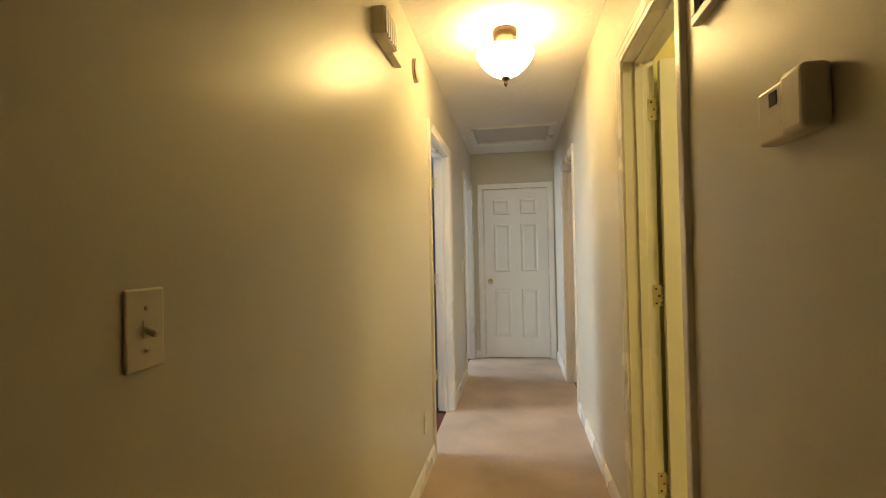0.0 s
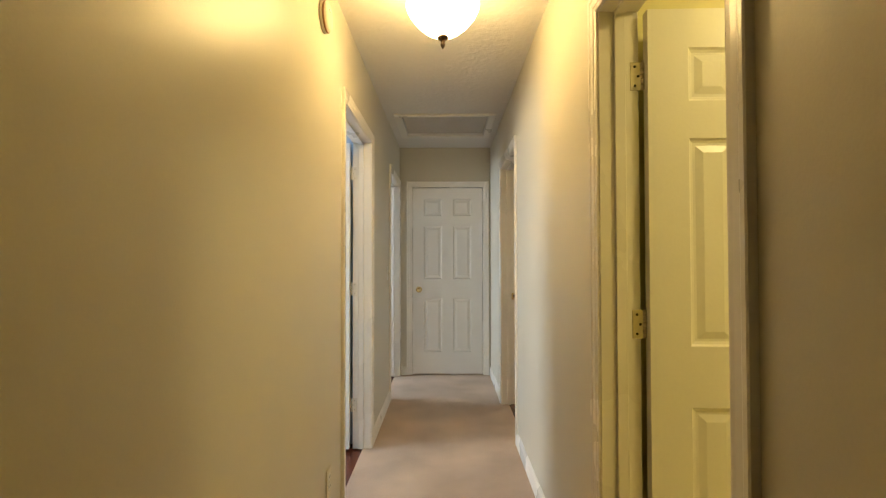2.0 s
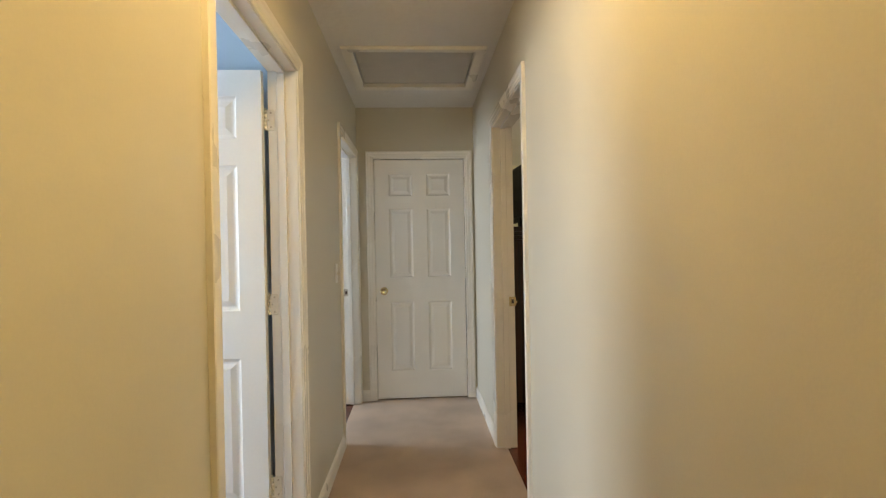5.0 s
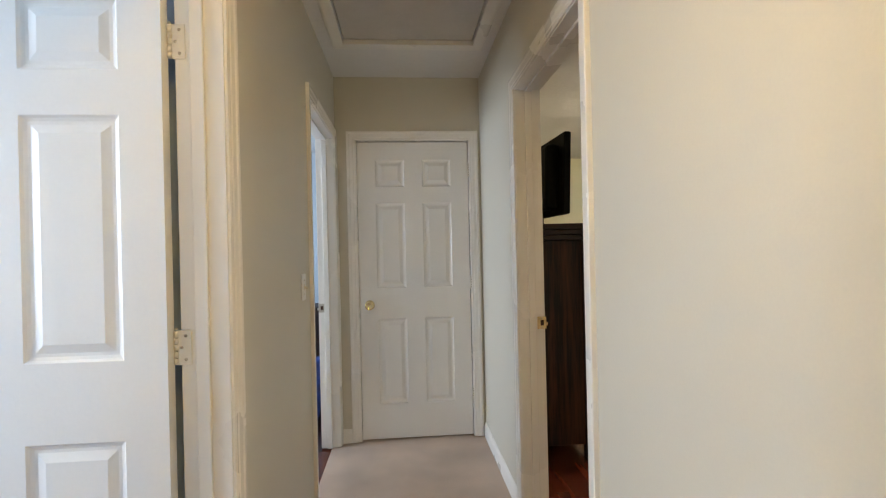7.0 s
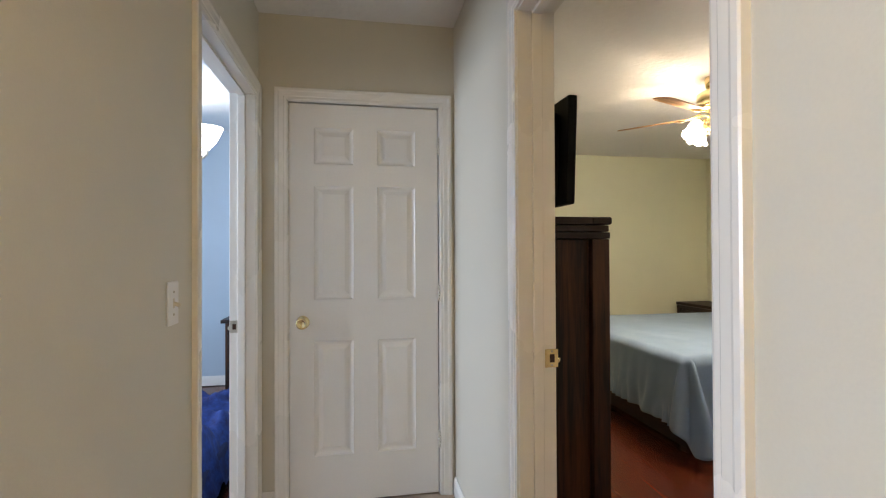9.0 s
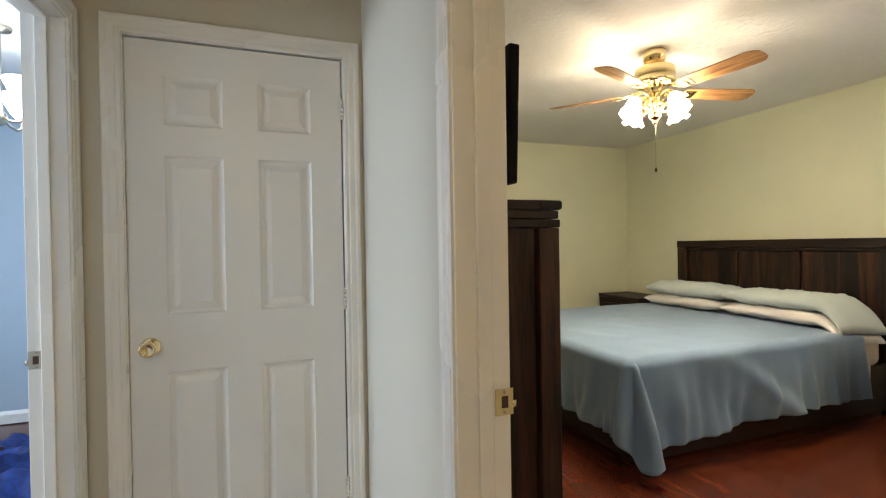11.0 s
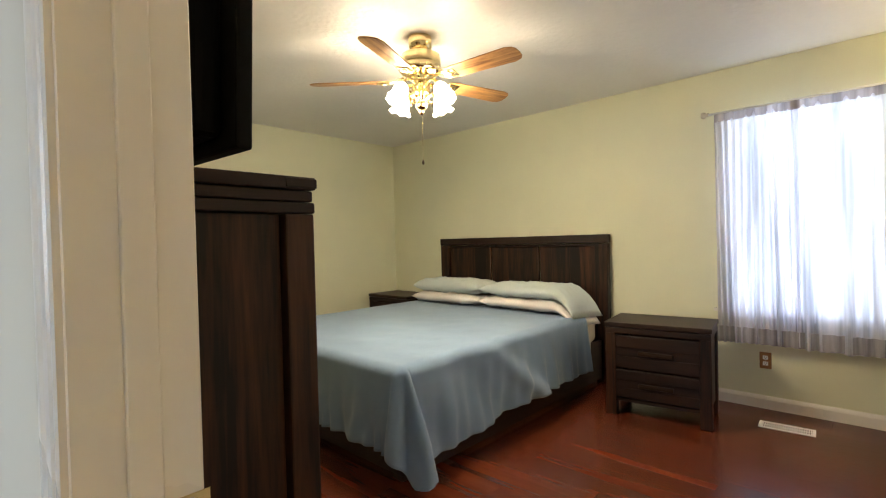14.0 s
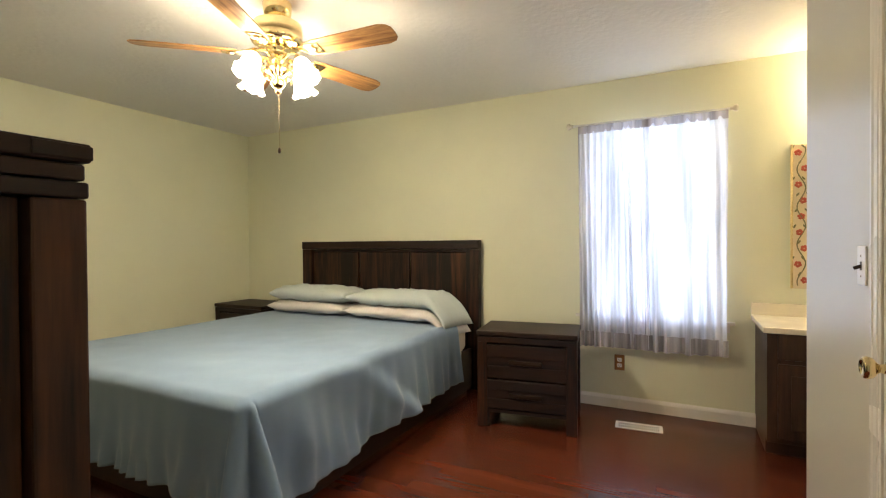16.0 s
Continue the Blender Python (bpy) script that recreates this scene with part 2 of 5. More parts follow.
ROOM_GLASS = glow("unseen_lamp_glass", (1.0, 0.77, 0.31), ROOM_GLOW)
BLUE_ROOM_GLASS = glow("lit_bowl_glass", (1.0, 0.93, 0.82), 8.0)
SHEER = sheer("white_sheer_cloth", (0.88, 0.87, 0.93), 0.08)
PANE = glass("window_glass")


# ---- mesh helpers ----
def box(bm, x0, x1, y0, y1, z0, z1):
    vs = [bm.verts.new((x, y, z)) for x in (x0, x1) for y in (y0, y1) for z in (z0, z1)]
    for f in ((0, 1, 3, 2), (4, 6, 7, 5), (0, 4, 5, 1), (2, 3, 7, 6), (0, 2, 6, 4), (1, 5, 7, 3)):
        bm.faces.new([vs[i] for i in f])
    return vs


def rbox(bm, x0, x1, y0, y1, z0, z1, r=0.004, seg=2):
    """A box with rounded edges."""
    b2 = bmesh.new()
    box(b2, x0, x1, y0, y1, z0, z1)
    bmesh.ops.recalc_face_normals(b2, faces=b2.faces)
    bmesh.ops.bevel(b2, geom=b2.edges[:], offset=r, segments=seg, affect="EDGES", profile=0.5)
    merge(bm, b2)


def merge(bm, other, m=None):
    vs = {}
    for v in other.verts:
        vs[v] = bm.verts.new(m @ v.co if m else v.co)
    for f in other.faces:
        nf = bm.faces.new([vs[v] for v in f.verts])
        nf.smooth = f.smooth
    other.free()


def lathe(bm, prof, seg=28, centre=(0, 0, 0), axis="z", smooth=True):
    """Turn a profile of (radius, height) about an axis."""
    cx, cy, cz = centre
    rings = []
    for r, h in prof:
        ring = []
        for k in range(seg):
            a = 2 * math.pi * k / seg
            c, s = r * math.cos(a), r * math.sin(a)
            p = {"z": (cx + c, cy + s, cz + h), "x": (cx + h, cy + c, cz + s), "y": (cx + s, cy + h, cz + c)}[axis]
            ring.append(bm.verts.new(p))
        rings.append(ring)
    for a, b in zip(rings, rings[1:]):
        for k in range(seg):
            f = bm.faces.new((a[k], a[(k + 1) % seg], b[(k + 1) % seg], b[k]))
            f.smooth = smooth
    for ring in (rings[0], rings[-1]):
        if (ring[0].co - ring[seg // 2].co).length > 1e-4:
            bm.faces.new(ring)


def tube(bm, pts, r, seg=8):
    """A round bar along points."""
    pts = [Vector(p) for p in pts]
    rings = []
    for i, p in enumerate(pts):
        d = (pts[min(i + 1, len(pts) - 1)] - pts[max(i - 1, 0)]).normalized()
        u = d.orthogonal().normalized() if i == 0 else (u - d * u.dot(d)).normalized()
        w = d.cross(u)
        rings.append([bm.verts.new(p + r * (math.cos(a) * u + math.sin(a) * w)) for a in (2 * math.pi * k / seg for k in range(seg))])
    for a, b in zip(rings, rings[1:]):
        for k in range(seg):
            bm.faces.new((a[k], a[(k + 1) % seg], b[(k + 1) % seg], b[k])).smooth = True
    bm.faces.new(rings[0])
    bm.faces.new(rings[-1])


def to_mesh(name, bm, material):
    bmesh.ops.recalc_face_normals(bm, faces=bm.faces)
    me = bpy.data.meshes.new(name)
    bm.to_mesh(me)
    bm.free()
    me.materials.append(material)
    return me


def part(name, bm, material, parent, label="", at=None):
    """Link a bmesh as one mesh object under a thing or a part."""
    ob = new(name, to_mesh(name, bm, material))
    ob.parent = parent
    if at is not None:
        ob.matrix_basis = at
    if label:
        tagged(ob, label)
    return ob


def thing(name, label, category, at, group="", kind=""):
    ob = new(name)
    ob.empty_display_size = 0.1
    ob.matrix_basis = at
    return tagged(ob, label, category, group, kind)


def structure(name, bm, material, label, category):
    return tagged(new(name, to_mesh(name, bm, material)), label, category, kind="structure")


# ---- large structure ----
def wall_y(name, x0, x1, y0, y1, openings, material, label, room_material=None, room_side=1):
    """A wall along y from floor to ceiling with openings (y0, y1, z0, z1); the room side can have its own paint."""
    bm = bmesh.new()
    xs = [(x0, x1, 0)]
    if room_material:
        e = 0.012
        xs = [(x0, x1 - e, 0), (x1 - e, x1, 1)] if room_side > 0 else [(x0 + e, x1, 0), (x0, x0 + e, 1)]
    made = []
    for a, b, k in xs:
        bm = bmesh.new()
        y = y0
        for oy0, oy1, oz0, oz1 in sorted(openings):
            box(bm, a, b, y, oy0, 0, CEIL)
            if oz0 > 0:
                box(bm, a, b, oy0, oy1, 0, oz0)
            box(bm, a, b, oy0, oy1, oz1, CEIL)
            y = oy1
        box(bm, a, b, y, y1, 0, CEIL)
        made.append(structure(name if k == 0 else name + "_room_face", bm, material if k == 0 else room_material, label, "wall"))
    return made


def door_hole(o, m=0.02):
    return (o[0] - m, o[1] + m, 0, DOOR_H + m)


wall_y("wall_hall_left", LO, LW, -2.2, ENDY + 0.12, [door_hole(OPEN_L1), door_hole(OPEN_L2)], PAINT_HALL,
       "smooth beige painted hall wall with two doorways", PAINT_BLUE, -1)
wall_y("wall_hall_right", RW, RO, -2.2, 3.385, [door_hole(OPEN_R0)], PAINT_HALL, "smooth beige painted hall wall with a doorway", PAINT_YELLOW, 1)
wall_y("wall_hall_right_far", RW, RO, 3.385, ENDY + 0.12, [door_hole(OPEN_R1)], PAINT_HALL,
       "smooth beige painted hall wall with the bedroom doorway", PAINT_BED, 1)
bm = bmesh.new()
box(bm, LW, OPEN_END[0] - 0.02, ENDY, ENDY + 0.12, 0, CEIL)
box(bm, OPEN_END[1] + 0.02, RW, ENDY, ENDY + 0.12, 0, CEIL)
box(bm, OPEN_END[0] - 0.02, OPEN_END[1] + 0.02, ENDY, ENDY + 0.12, DOOR_H + 0.02, CEIL)
structure("wall_hall_end", bm, PAINT_HALL, "beige painted wall at the end of the hall", "wall")
bm = bmesh.new()
box(bm, LW, RW, -2.3, -2.2, 0, CEIL)
structure("wall_hall_back", bm, PAINT_HALL, "beige painted wall closing the hall", "wall")
bm = bmesh.new()
box(bm, LW, RW, ENDY + 0.5, ENDY + 0.6, 0, CEIL)
structure("wall_closet", bm, PAINT_HALL, "back wall of the closet behind the door", "wall")

# bedroom shell
wall_y("wall_bedroom_window", BX, BX + 0.2, 1.9, BY1 + 0.1, [WIN], PAINT_BED, "pale yellow-green bedroom wall with a window")
bm = bmesh.new()
box(bm, RO, BX, BY1, BY1 + 0.1, 0, CEIL)
structure("wall_bedroom_far", bm, PAINT_BED, "pale yellow-green bedroom wall", "wall")
bm = bmesh.new()
box(bm, RO - 0.1, RO, ENDY + 0.12, BY1 + 0.1, 0, CEIL)
structure("wall_bedroom_inner", bm, PAINT_BED, "pale yellow-green bedroom wall", "wall")
WRX = 3.16
bm = bmesh.new()
box(bm, RO, WRX, BY0 - 0.115, BY0, 0, CEIL)
box(bm, WRX - 0.115, WRX, 1.9, BY0 - 0.115, 0, CEIL)
structure("wall_bedroom_return", bm, PAINT_HALL, "pale grey painted return wall by the vanity", "wall")
bm = bmesh.new()
box(bm, WRX, BX, 1.8, 1.9, 0, CEIL)
structure("wall_alcove", bm, PAINT_BED, "pale yellow-green wall of the vanity alcove", "wall")

# rooms off the hall
bm = bmesh.new()
box(bm, RO, 2.5, 1.83, 1.93, 0, CEIL)
box(bm, RO, 2.5, 0.0, 0.1, 0, CEIL)
box(bm, 2.5, 2.6, 0.0, 1.93, 0, CEIL)
structure("wall_side_room", bm, PAINT_YELLOW, "yellow-green painted wall of a small room", "wall")
bm = bmesh.new()
box(bm, -3.3, LO, 1.3, 1.4, 0, CEIL)
box(bm, -3.3, LO, 3.50, 3.60, 0, CEIL)
for a, b, c, d in ((1.3, 2.2, 0, CEIL), (3.3, 3.60, 0, CEIL), (2.2, 3.3, 0, 0.9), (2.2, 3.3, 2.1, CEIL)):
    box(bm, -3.4, -3.3, a, b, c, d)
structure("wall_blue_room_near", bm, PAINT_BLUE, "pale blue painted wall of a side room", "wall")
bm = bmesh.new()
box(bm, -3.3, LO, 7.85, 7.95, 0, CEIL)
box(bm, LO, LO + 0.1, ENDY + 0.12, 7.95, 0, CEIL)
for a, b, c, d in ((3.60, 4.35, 0, CEIL), (5.55, 7.95, 0, CEIL), (4.35, 5.55, 0, 0.9), (4.35, 5.55, 2.1, CEIL)):
    box(bm, -3.4, -3.3, a, b, c, d)
structure("wall_blue_room_far", bm, PAINT_BLUE, "pale blue painted wall of a child's bedroom", "wall")

# floors and ceilings
bm = bmesh.new()
box(bm, LW - 0.05, RW + 0.06, -2.2, ENDY + 0.5, -0.08, 0.0)
structure("floor_hall", bm, CARPET, "worn beige cut-pile hall carpet", "carpet")
bm = bmesh.new()
box(bm, RW + 0.06, BX + 0.05, 1.8, BY1, -0.10, -0.016)
structure("floor_bedroom", bm, DARK, "red-brown laminate board floor", "floor")
bm = bmesh.new()
box(bm, RW + 0.06, 2.55, 0.0, 1.8, -0.10, -0.01)
structure("floor_side_room", bm, CREAM_TILE, "pale floor of a small room", "floor")
bm = bmesh.new()
box(bm, -3.35, LW - 0.05, 1.3, 7.9, -0.10, -0.008)
structure("floor_side_rooms_left", bm, FLOORWOOD, "red-brown wood floor of the side rooms", "floor")

HATCH = (-0.362, 0.378, 4.25, 4.865)
bm = bmesh.new()
for x0, x1, y0, y1 in ((LO, RO, -2.3, HATCH[2]), (LO, HATCH[0], HATCH[2], HATCH[3]), (HATCH[1], RO, HATCH[2], HATCH[3]),
                       (LO, RO, HATCH[3], 6.1)):
    box(bm, x0, x1, y0, y1, CEIL, CEIL + 0.1)
structure("ceiling_hall", bm, CEIL_PAINT, "off-white textured hall ceiling", "ceiling")
bm = bmesh.new()
box(bm, RO, BX + 0.2, 1.8, BY1 + 0.1, CEIL, CEIL + 0.1)
structure("ceiling_bedroom", bm, CEIL_PAINT, "white stippled bedroom ceiling", "ceiling")
bm = bmesh.new()
box(bm, RO, 2.6, 0.0, 1.8, CEIL, CEIL + 0.1)
structure("ceiling_side_room", bm, CEIL_PAINT, "white ceiling of a small room", "ceiling")
bm = bmesh.new()
box(bm, -3.4, LO, 1.3, 7.95, CEIL, CEIL + 0.1)
structure("ceiling_blue_rooms", bm, mat("pale_blue_ceiling", (0.70, 0.76, 0.79), 0.6, var=0.04), "pale blue ceiling of the side rooms", "ceiling")
bm = bmesh.new()
box(bm, -300, 300, -300, 300, -0.62, -0.6)
structure("ground", bm, mat("lawn_ground", (0.10, 0.13, 0.06), 0.95, var=0.3, scale=0.5), "grass lawn round the house", "ground")


def base_strip(name, a, b, normal, material=TRIM, h=0.092):
    """A baseboard from a to b (plan points), proud along the normal."""
    bm = bmesh.new()
    a, b, n = Vector((*a, 0)), Vector((*b, 0)), Vector((*normal, 0))
    prof = ((0, 0), (0.013, 0), (0.013, h * 0.72), (0.009, h * 0.86), (0.005, h * 0.95), (0.003, h), (0, h))
    ends = [[bm.verts.new(p + n * d + Vector((0, 0, z))) for d, z in prof] for p in (a, b)]
    for k in range(len(prof)):
        j = (k + 1) % len(prof)
        bm.faces.new((ends[0][k], ends[1][k], ends[1][j], ends[0][j]))
    bm.faces.new(ends[0])
    bm.faces.new(ends[1])
    return structure(name, bm, material, "white painted baseboard along the wall", "baseboard")


CW = 0.062
for a, b in ((-2.2, OPEN_L1[0] - CW), (OPEN_L1[1] + CW, OPEN_L2[0] - CW)):
    base_strip("baseboard", (LW, a), (LW, b), (1, 0))
for a, b in ((-2.2, OPEN_R0[0] - CW), (OPEN_R0[1] + CW, OPEN_R1[0] - CW), (OPEN_R1[1] + CW, ENDY)):
    base_strip("baseboard", (RW, a), (RW, b), (-1, 0))
base_strip("baseboard", (LW, ENDY), (OPEN_END[0] - CW, ENDY), (0, -1))
base_strip("baseboard", (BX, 3.53), (BX, BY1), (-1, 0))
base_strip("baseboard", (RO, BY1), (BX - 0.02, BY1), (0, -1))
base_strip("baseboard", (2.22, BY0), (WRX, BY0), (0, 1))
base_strip("baseboard", (-3.3, 7.85), (LO, 7.85), (0, -1))


# ---- doors ----
def casing_set(name, o, plane, facing, axis, label):
    """A moulded door surround on one wall face. axis: the wall runs along it."""
    prof = ((0.0, 0.0), (0.0, 0.009), (0.006, 0.011), (0.016, 0.0105), (0.020, 0.013), (0.040, 0.014), (0.047, 0.017), (0.058, 0.0175),
            (0.062, 0.015), (0.062, 0.0))
    bm = bmesh.new()
    top, a, b = DOOR_H - 0.004, o[0] - 0.004, o[1] + 0.004

    def put(s, n, z):
        return (plane + facing * n, s, z) if axis == "y" else (s, plane + facing * n, z)

    rows = [[bm.verts.new(put(s, v, z)) for s, z in ((a - u, 0.002), (a - u, top + 0.008 + u), (b + u, top + 0.008 + u), (b + u, 0.002))] for u, v in prof]
    for r0, r1 in zip(rows, rows[1:] + rows[:1]):
        for k in range(3):
            bm.faces.new((r0[k], r0[k + 1], r1[k + 1], r1[k]))
    bm.faces.new([r[0] for r in rows])
    bm.faces.new([r[3] for r in rows])
    return structure(name, bm, TRIM, label, "door trim")


def jamb_set(name, o, w0, w1, axis, stop):
    """The lining of a door opening between wall faces w0 and w1, with a stop strip round it between stop[0] and stop[1]."""
    bm = bmesh.new()
    top, a, b = DOOR_H, o[0], o[1]

    def bx(s0, s1, n0, n1, z0, z1):
        if axis == "y":
            rbox(bm, n0, n1, s0, s1, z0, z1, 0.0015, 1)
        else:
            rbox(bm, s0, s1, n0, n1, z0, z1, 0.0015, 1)

    e = 0.0025
    bx(a - 0.019, a, w0 - e, w1 + e, 0.001, top + 0.019)
    bx(b, b + 0.019, w0 - e, w1 + e, 0.001, top + 0.019)
    bx(a, b, w0 - e, w1 + e, top, top + 0.019)
    s0, s1 = stop
    bx(a, a + 0.011, s0, s1, 0.001, top)
    bx(b - 0.011, b, s0, s1, 0.001, top)
    bx(a + 0.011, b - 0.011, s0, s1, top - 0.011, top)
    return structure(name, bm, TRIM, "white painted door frame with a stop strip", "door frame")


ROWS_Z = ((0.235, 0.815), (1.025, 1.605), (1.715, 1.90))


def leaf_mesh(w, h=2.02, t=0.035, rows=ROWS_Z, st=0.120, mu=0.122, sh=None):
    """A six-panel moulded leaf: x 0..w from the hinge side, y 0..t, z 0..h."""
    bm = bmesh.new()
    sh = sh or st
    pw = (w - st - sh - mu) / 2
    xs = [0, sh, sh + pw, sh + pw + mu, w - st, w]
    zs = [0] + [z for r in rows for z in r] + [h]
    for side in (0, 1):
        y0, sgn = (0, 1) if side == 0 else (t, -1)
        for i in range(5):
            for j in range(len(zs) - 1):
                x0, x1, z0, z1 = xs[i], xs[i + 1], zs[j], zs[j + 1]
                if i in (1, 3) and j % 2 == 1:
                    rings = []
                    for ins, dep in ((0, 0), (0.006, 0.0055), (0.014, 0.0085), (0.022, 0.0085), (0.044, 0.002)):
                        rings.append([bm.verts.new((x, y0 + sgn * dep, z)) for x, z in
                                      ((x0 + ins, z0 + ins), (x1 - ins, z0 + ins), (x1 - ins, z1 - ins), (x0 + ins, z1 - ins))])
                    for a, b in zip(rings, rings[1:]):
                        for k in range(4):
                            bm.faces.new((a[k], a[(k + 1) % 4], b[(k + 1) % 4], b[k]))
                    bm.faces.new(rings[-1])
                else:
                    bm.faces.new([bm.verts.new((x, y0, z)) for x, z in ((x0, z0), (x1, z0), (x1, z1), (x0, z1))])
    for a, b in (((0, 0), (w, 0)), ((0, h), (w, h))):
        bm.faces.new([bm.verts.new(p) for p in ((a[0], 0, a[1]), (b[0], 0, b[1]), (b[0], t, b[1]), (a[0], t, a[1]))])
    for x in (0, w):
        bm.faces.new([bm.verts.new(p) for p in ((x, 0, 0), (x, t, 0), (x, t, h), (x, 0, h))])
    bmesh.ops.remove_doubles(bm, verts=bm.verts, dist=0.00005)
    return bm


def knob_mesh(sgn):
    bm = bmesh.new()
    lathe(bm, [(0.0, 0), (0.032, 0.0), (0.033, 0.004), (0.028, 0.009), (0.013, 0.012), (0.011, 0.028), (0.016, 0.034), (0.026, 0.042),
               (0.029, 0.052), (0.027, 0.060), (0.020, 0.064), (0.018, 0.061), (0.0, 0.060)], 28, axis="y")
    for v in bm.verts:
        v.co.y *= sgn
    return bm


def hinge_mesh(jamb_dir):
    """A butt hinge about its pin: knuckle, a leaf towards jamb_dir and screws."""
    bm = bmesh.new()
    for k in range(5):
        lathe(bm, [(0.0, 0), (0.0065, 0.0005), (0.0065, 0.0155), (0.0, 0.016)], 12, (0, 0, -0.0425 + k * 0.0172))
    lathe(bm, [(0.0, 0), (0.0045, 0.001), (0.003, 0.006), (0.0, 0.007)], 10, (0, 0, 0.044))
    return bm


def hinge_plate(axis, sgn, width=0.034):
    bm = bmesh.new()
    w = sorted((0.004 * sgn, (0.004 + width) * sgn))
    if axis == "x":
        rbox(bm, w[0], w[1], -0.0015, 0.0015, -0.0445, 0.0445, 0.0012, 1)
    else:
        rbox(bm, -0.0015, 0.0015, w[0], w[1], -0.0445, 0.0445, 0.0012, 1)
    return bm


def screws(axis, sgn, face):
    """Three screw heads on a hinge plate, on the side that face names."""
    bm = bmesh.new()
    for dz, d in ((-0.03, 0.024), (0.0, 0.014), (0.03, 0.024)):
        if axis == "x":
            lathe(bm, [(0, 0.0), (0.0042, 0.0), (0.0042, face * 0.0022), (0.0, face * 0.0026)], 8, (sgn * d, 0, dz), "y")
        else:
            lathe(bm, [(0, 0.0), (0.0042, 0.0), (0.0042, face * 0.0022), (0.0, face * 0.0026)], 8, (0, sgn * d, dz), "x")
    return bm


def make_door(name, w, at, label, knob=True, hinge_mat=NICKEL, plate_axis="y", plate_sgn=1, plate_face=1, knob_sides=(1, -1), hinges=True,
              z0=0.012, pin_y=0.0, **leaf):
    """A leaf hung on its hinge side at the pose at, with knobs and hinges."""
    d = thing(name, label, "door", at, kind="structure")
    part("leaf", leaf_mesh(w, **leaf), DOOR_WHITE, d, at=pose(0.004, 0, z0))
    if knob:
        for s in knob_sides:
            part("knob", knob_mesh(s), BRASS, d, "polished brass door knob", pose(w - 0.062, 0.035 if s > 0 else 0.0, 0.925))
        bm = bmesh.new()
        rbox(bm, w + 0.003, w + 0.0055, 0.006, 0.029, 0.895, 0.955, 0.001, 1)
        part("latch_plate", bm, BRASS, d)
    if hinges:
        for z in (1.835, 1.06, 0.29):
            hg = part("hinge", hinge_mesh(1), hinge_mat, d, "painted steel butt hinge", pose(-0.001, pin_y, z))
            part("hinge_plate", hinge_plate(plate_axis, plate_sgn), hinge_mat, hg)
            part("screw", screws(plate_axis, plate_sgn, plate_face), DARK if hinge_mat is NICKEL else NICKEL, hg)
    return d


casing_set("trim_door_side_room", OPEN_R0, RW, -1, "y", "cream-white moulded casing round the doorway")
casing_set("trim_door_blue_room_near", OPEN_L1, LW, 1, "y", "white moulded casing round the doorway")
casing_set("trim_door_blue_room_far", OPEN_L2, LW, 1, "y", "white moulded casing round the doorway")
casing_set("trim_door_bedroom", OPEN_R1, RW, -1, "y", "cream-white moulded casing round the bedroom doorway")
casing_set("trim_door_end", OPEN_END, ENDY, -1, "x", "white moulded casing round the closed end door")
jamb_set("frame_side_room", OPEN_R0, RW, RO, "y", (RW + 0.045, RW + 0.078))
jamb_set("frame_blue_room_near", OPEN_L1, LO, LW, "y", (LW - 0.078, LW - 0.045))
jamb_set("frame_blue_room_far", OPEN_L2, LO, LW, "y", (LW - 0.078, LW - 0.045))
jamb_set("frame_bedroom", OPEN_R1, RW, RO, "y", (RW + 0.045, RW + 0.078))
jamb_set("frame_end", OPEN_END, ENDY, ENDY + 0.12, "x", (ENDY + 0.045, ENDY + 0.078))
PAINTED = mat("painted_hinge", (0.74, 0.70, 0.60), 0.35, 0.0, var=0.12, bump=0.05)
# side room: hung on the far jamb, open into the room
make_door("door_side_room", OPEN_R0[1] - OPEN_R0[0] - 0.006, pose(RO + 0.014, OPEN_R0[1] - 0.032, 0, 0, 0, -1), "cream-white six-panel door standing open",
          hinge_mat=NICKEL, plate_axis="x", plate_sgn=-1, plate_face=-1, pin_y=0.0305, st=0.122, mu=0.132, rows=((0.235, 0.80), (0.985, 1.62), (1.735, 1.90)))
# near blue room: hung on the far jamb, open into the room
make_door("door_blue_room_near", OPEN_L1[1] - OPEN_L1[0] - 0.006, pose(LO - 0.014, OPEN_L1[1] - 0.002, 0, 0, 0, 180), "white six-panel door standing open",
          hinge_mat=PAINTED, plate_axis="x", plate_sgn=-1, plate_face=1, pin_y=0.001, sh=0.102, rows=((0.235, 0.832), (1.028, 1.628), (1.738, 1.912)))
# far blue room and bedroom: hung on their near jambs, open
make_door("door_blue_room_far", OPEN_L2[1] - OPEN_L2[0] - 0.006, pose(LO - 0.02, OPEN_L2[0] + 0.034, 0, 0, 0, 182), "white six-panel door standing open",
          hinge_mat=PAINTED, plate_axis="x", plate_sgn=-1, plate_face=-1, pin_y=0.0305)
make_door("door_bedroom", OPEN_R1[1] - OPEN_R1[0] - 0.006, pose(RO + 0.02, OPEN_R1[0] - 0.03, 0, 0, 0, 0), "white six-panel door folded back to the wall",
          hinge_mat=PAINTED, plate_axis="x", plate_sgn=-1, plate_face=1, pin_y=0.001, knob_sides=(1,))
# end door: shut, knob on its left side
make_door("door_end", OPEN_END[1] - OPEN_END[0] - 0.008, pose(OPEN_END[1] - 0.002, ENDY + 0.040, 0, 0, 0, 180), "shut white six-panel door with a brass knob",
          hinge_mat=PAINTED, plate_axis="x", plate_sgn=-1, plate_face=1, pin_y=0.040, knob_sides=(1,))


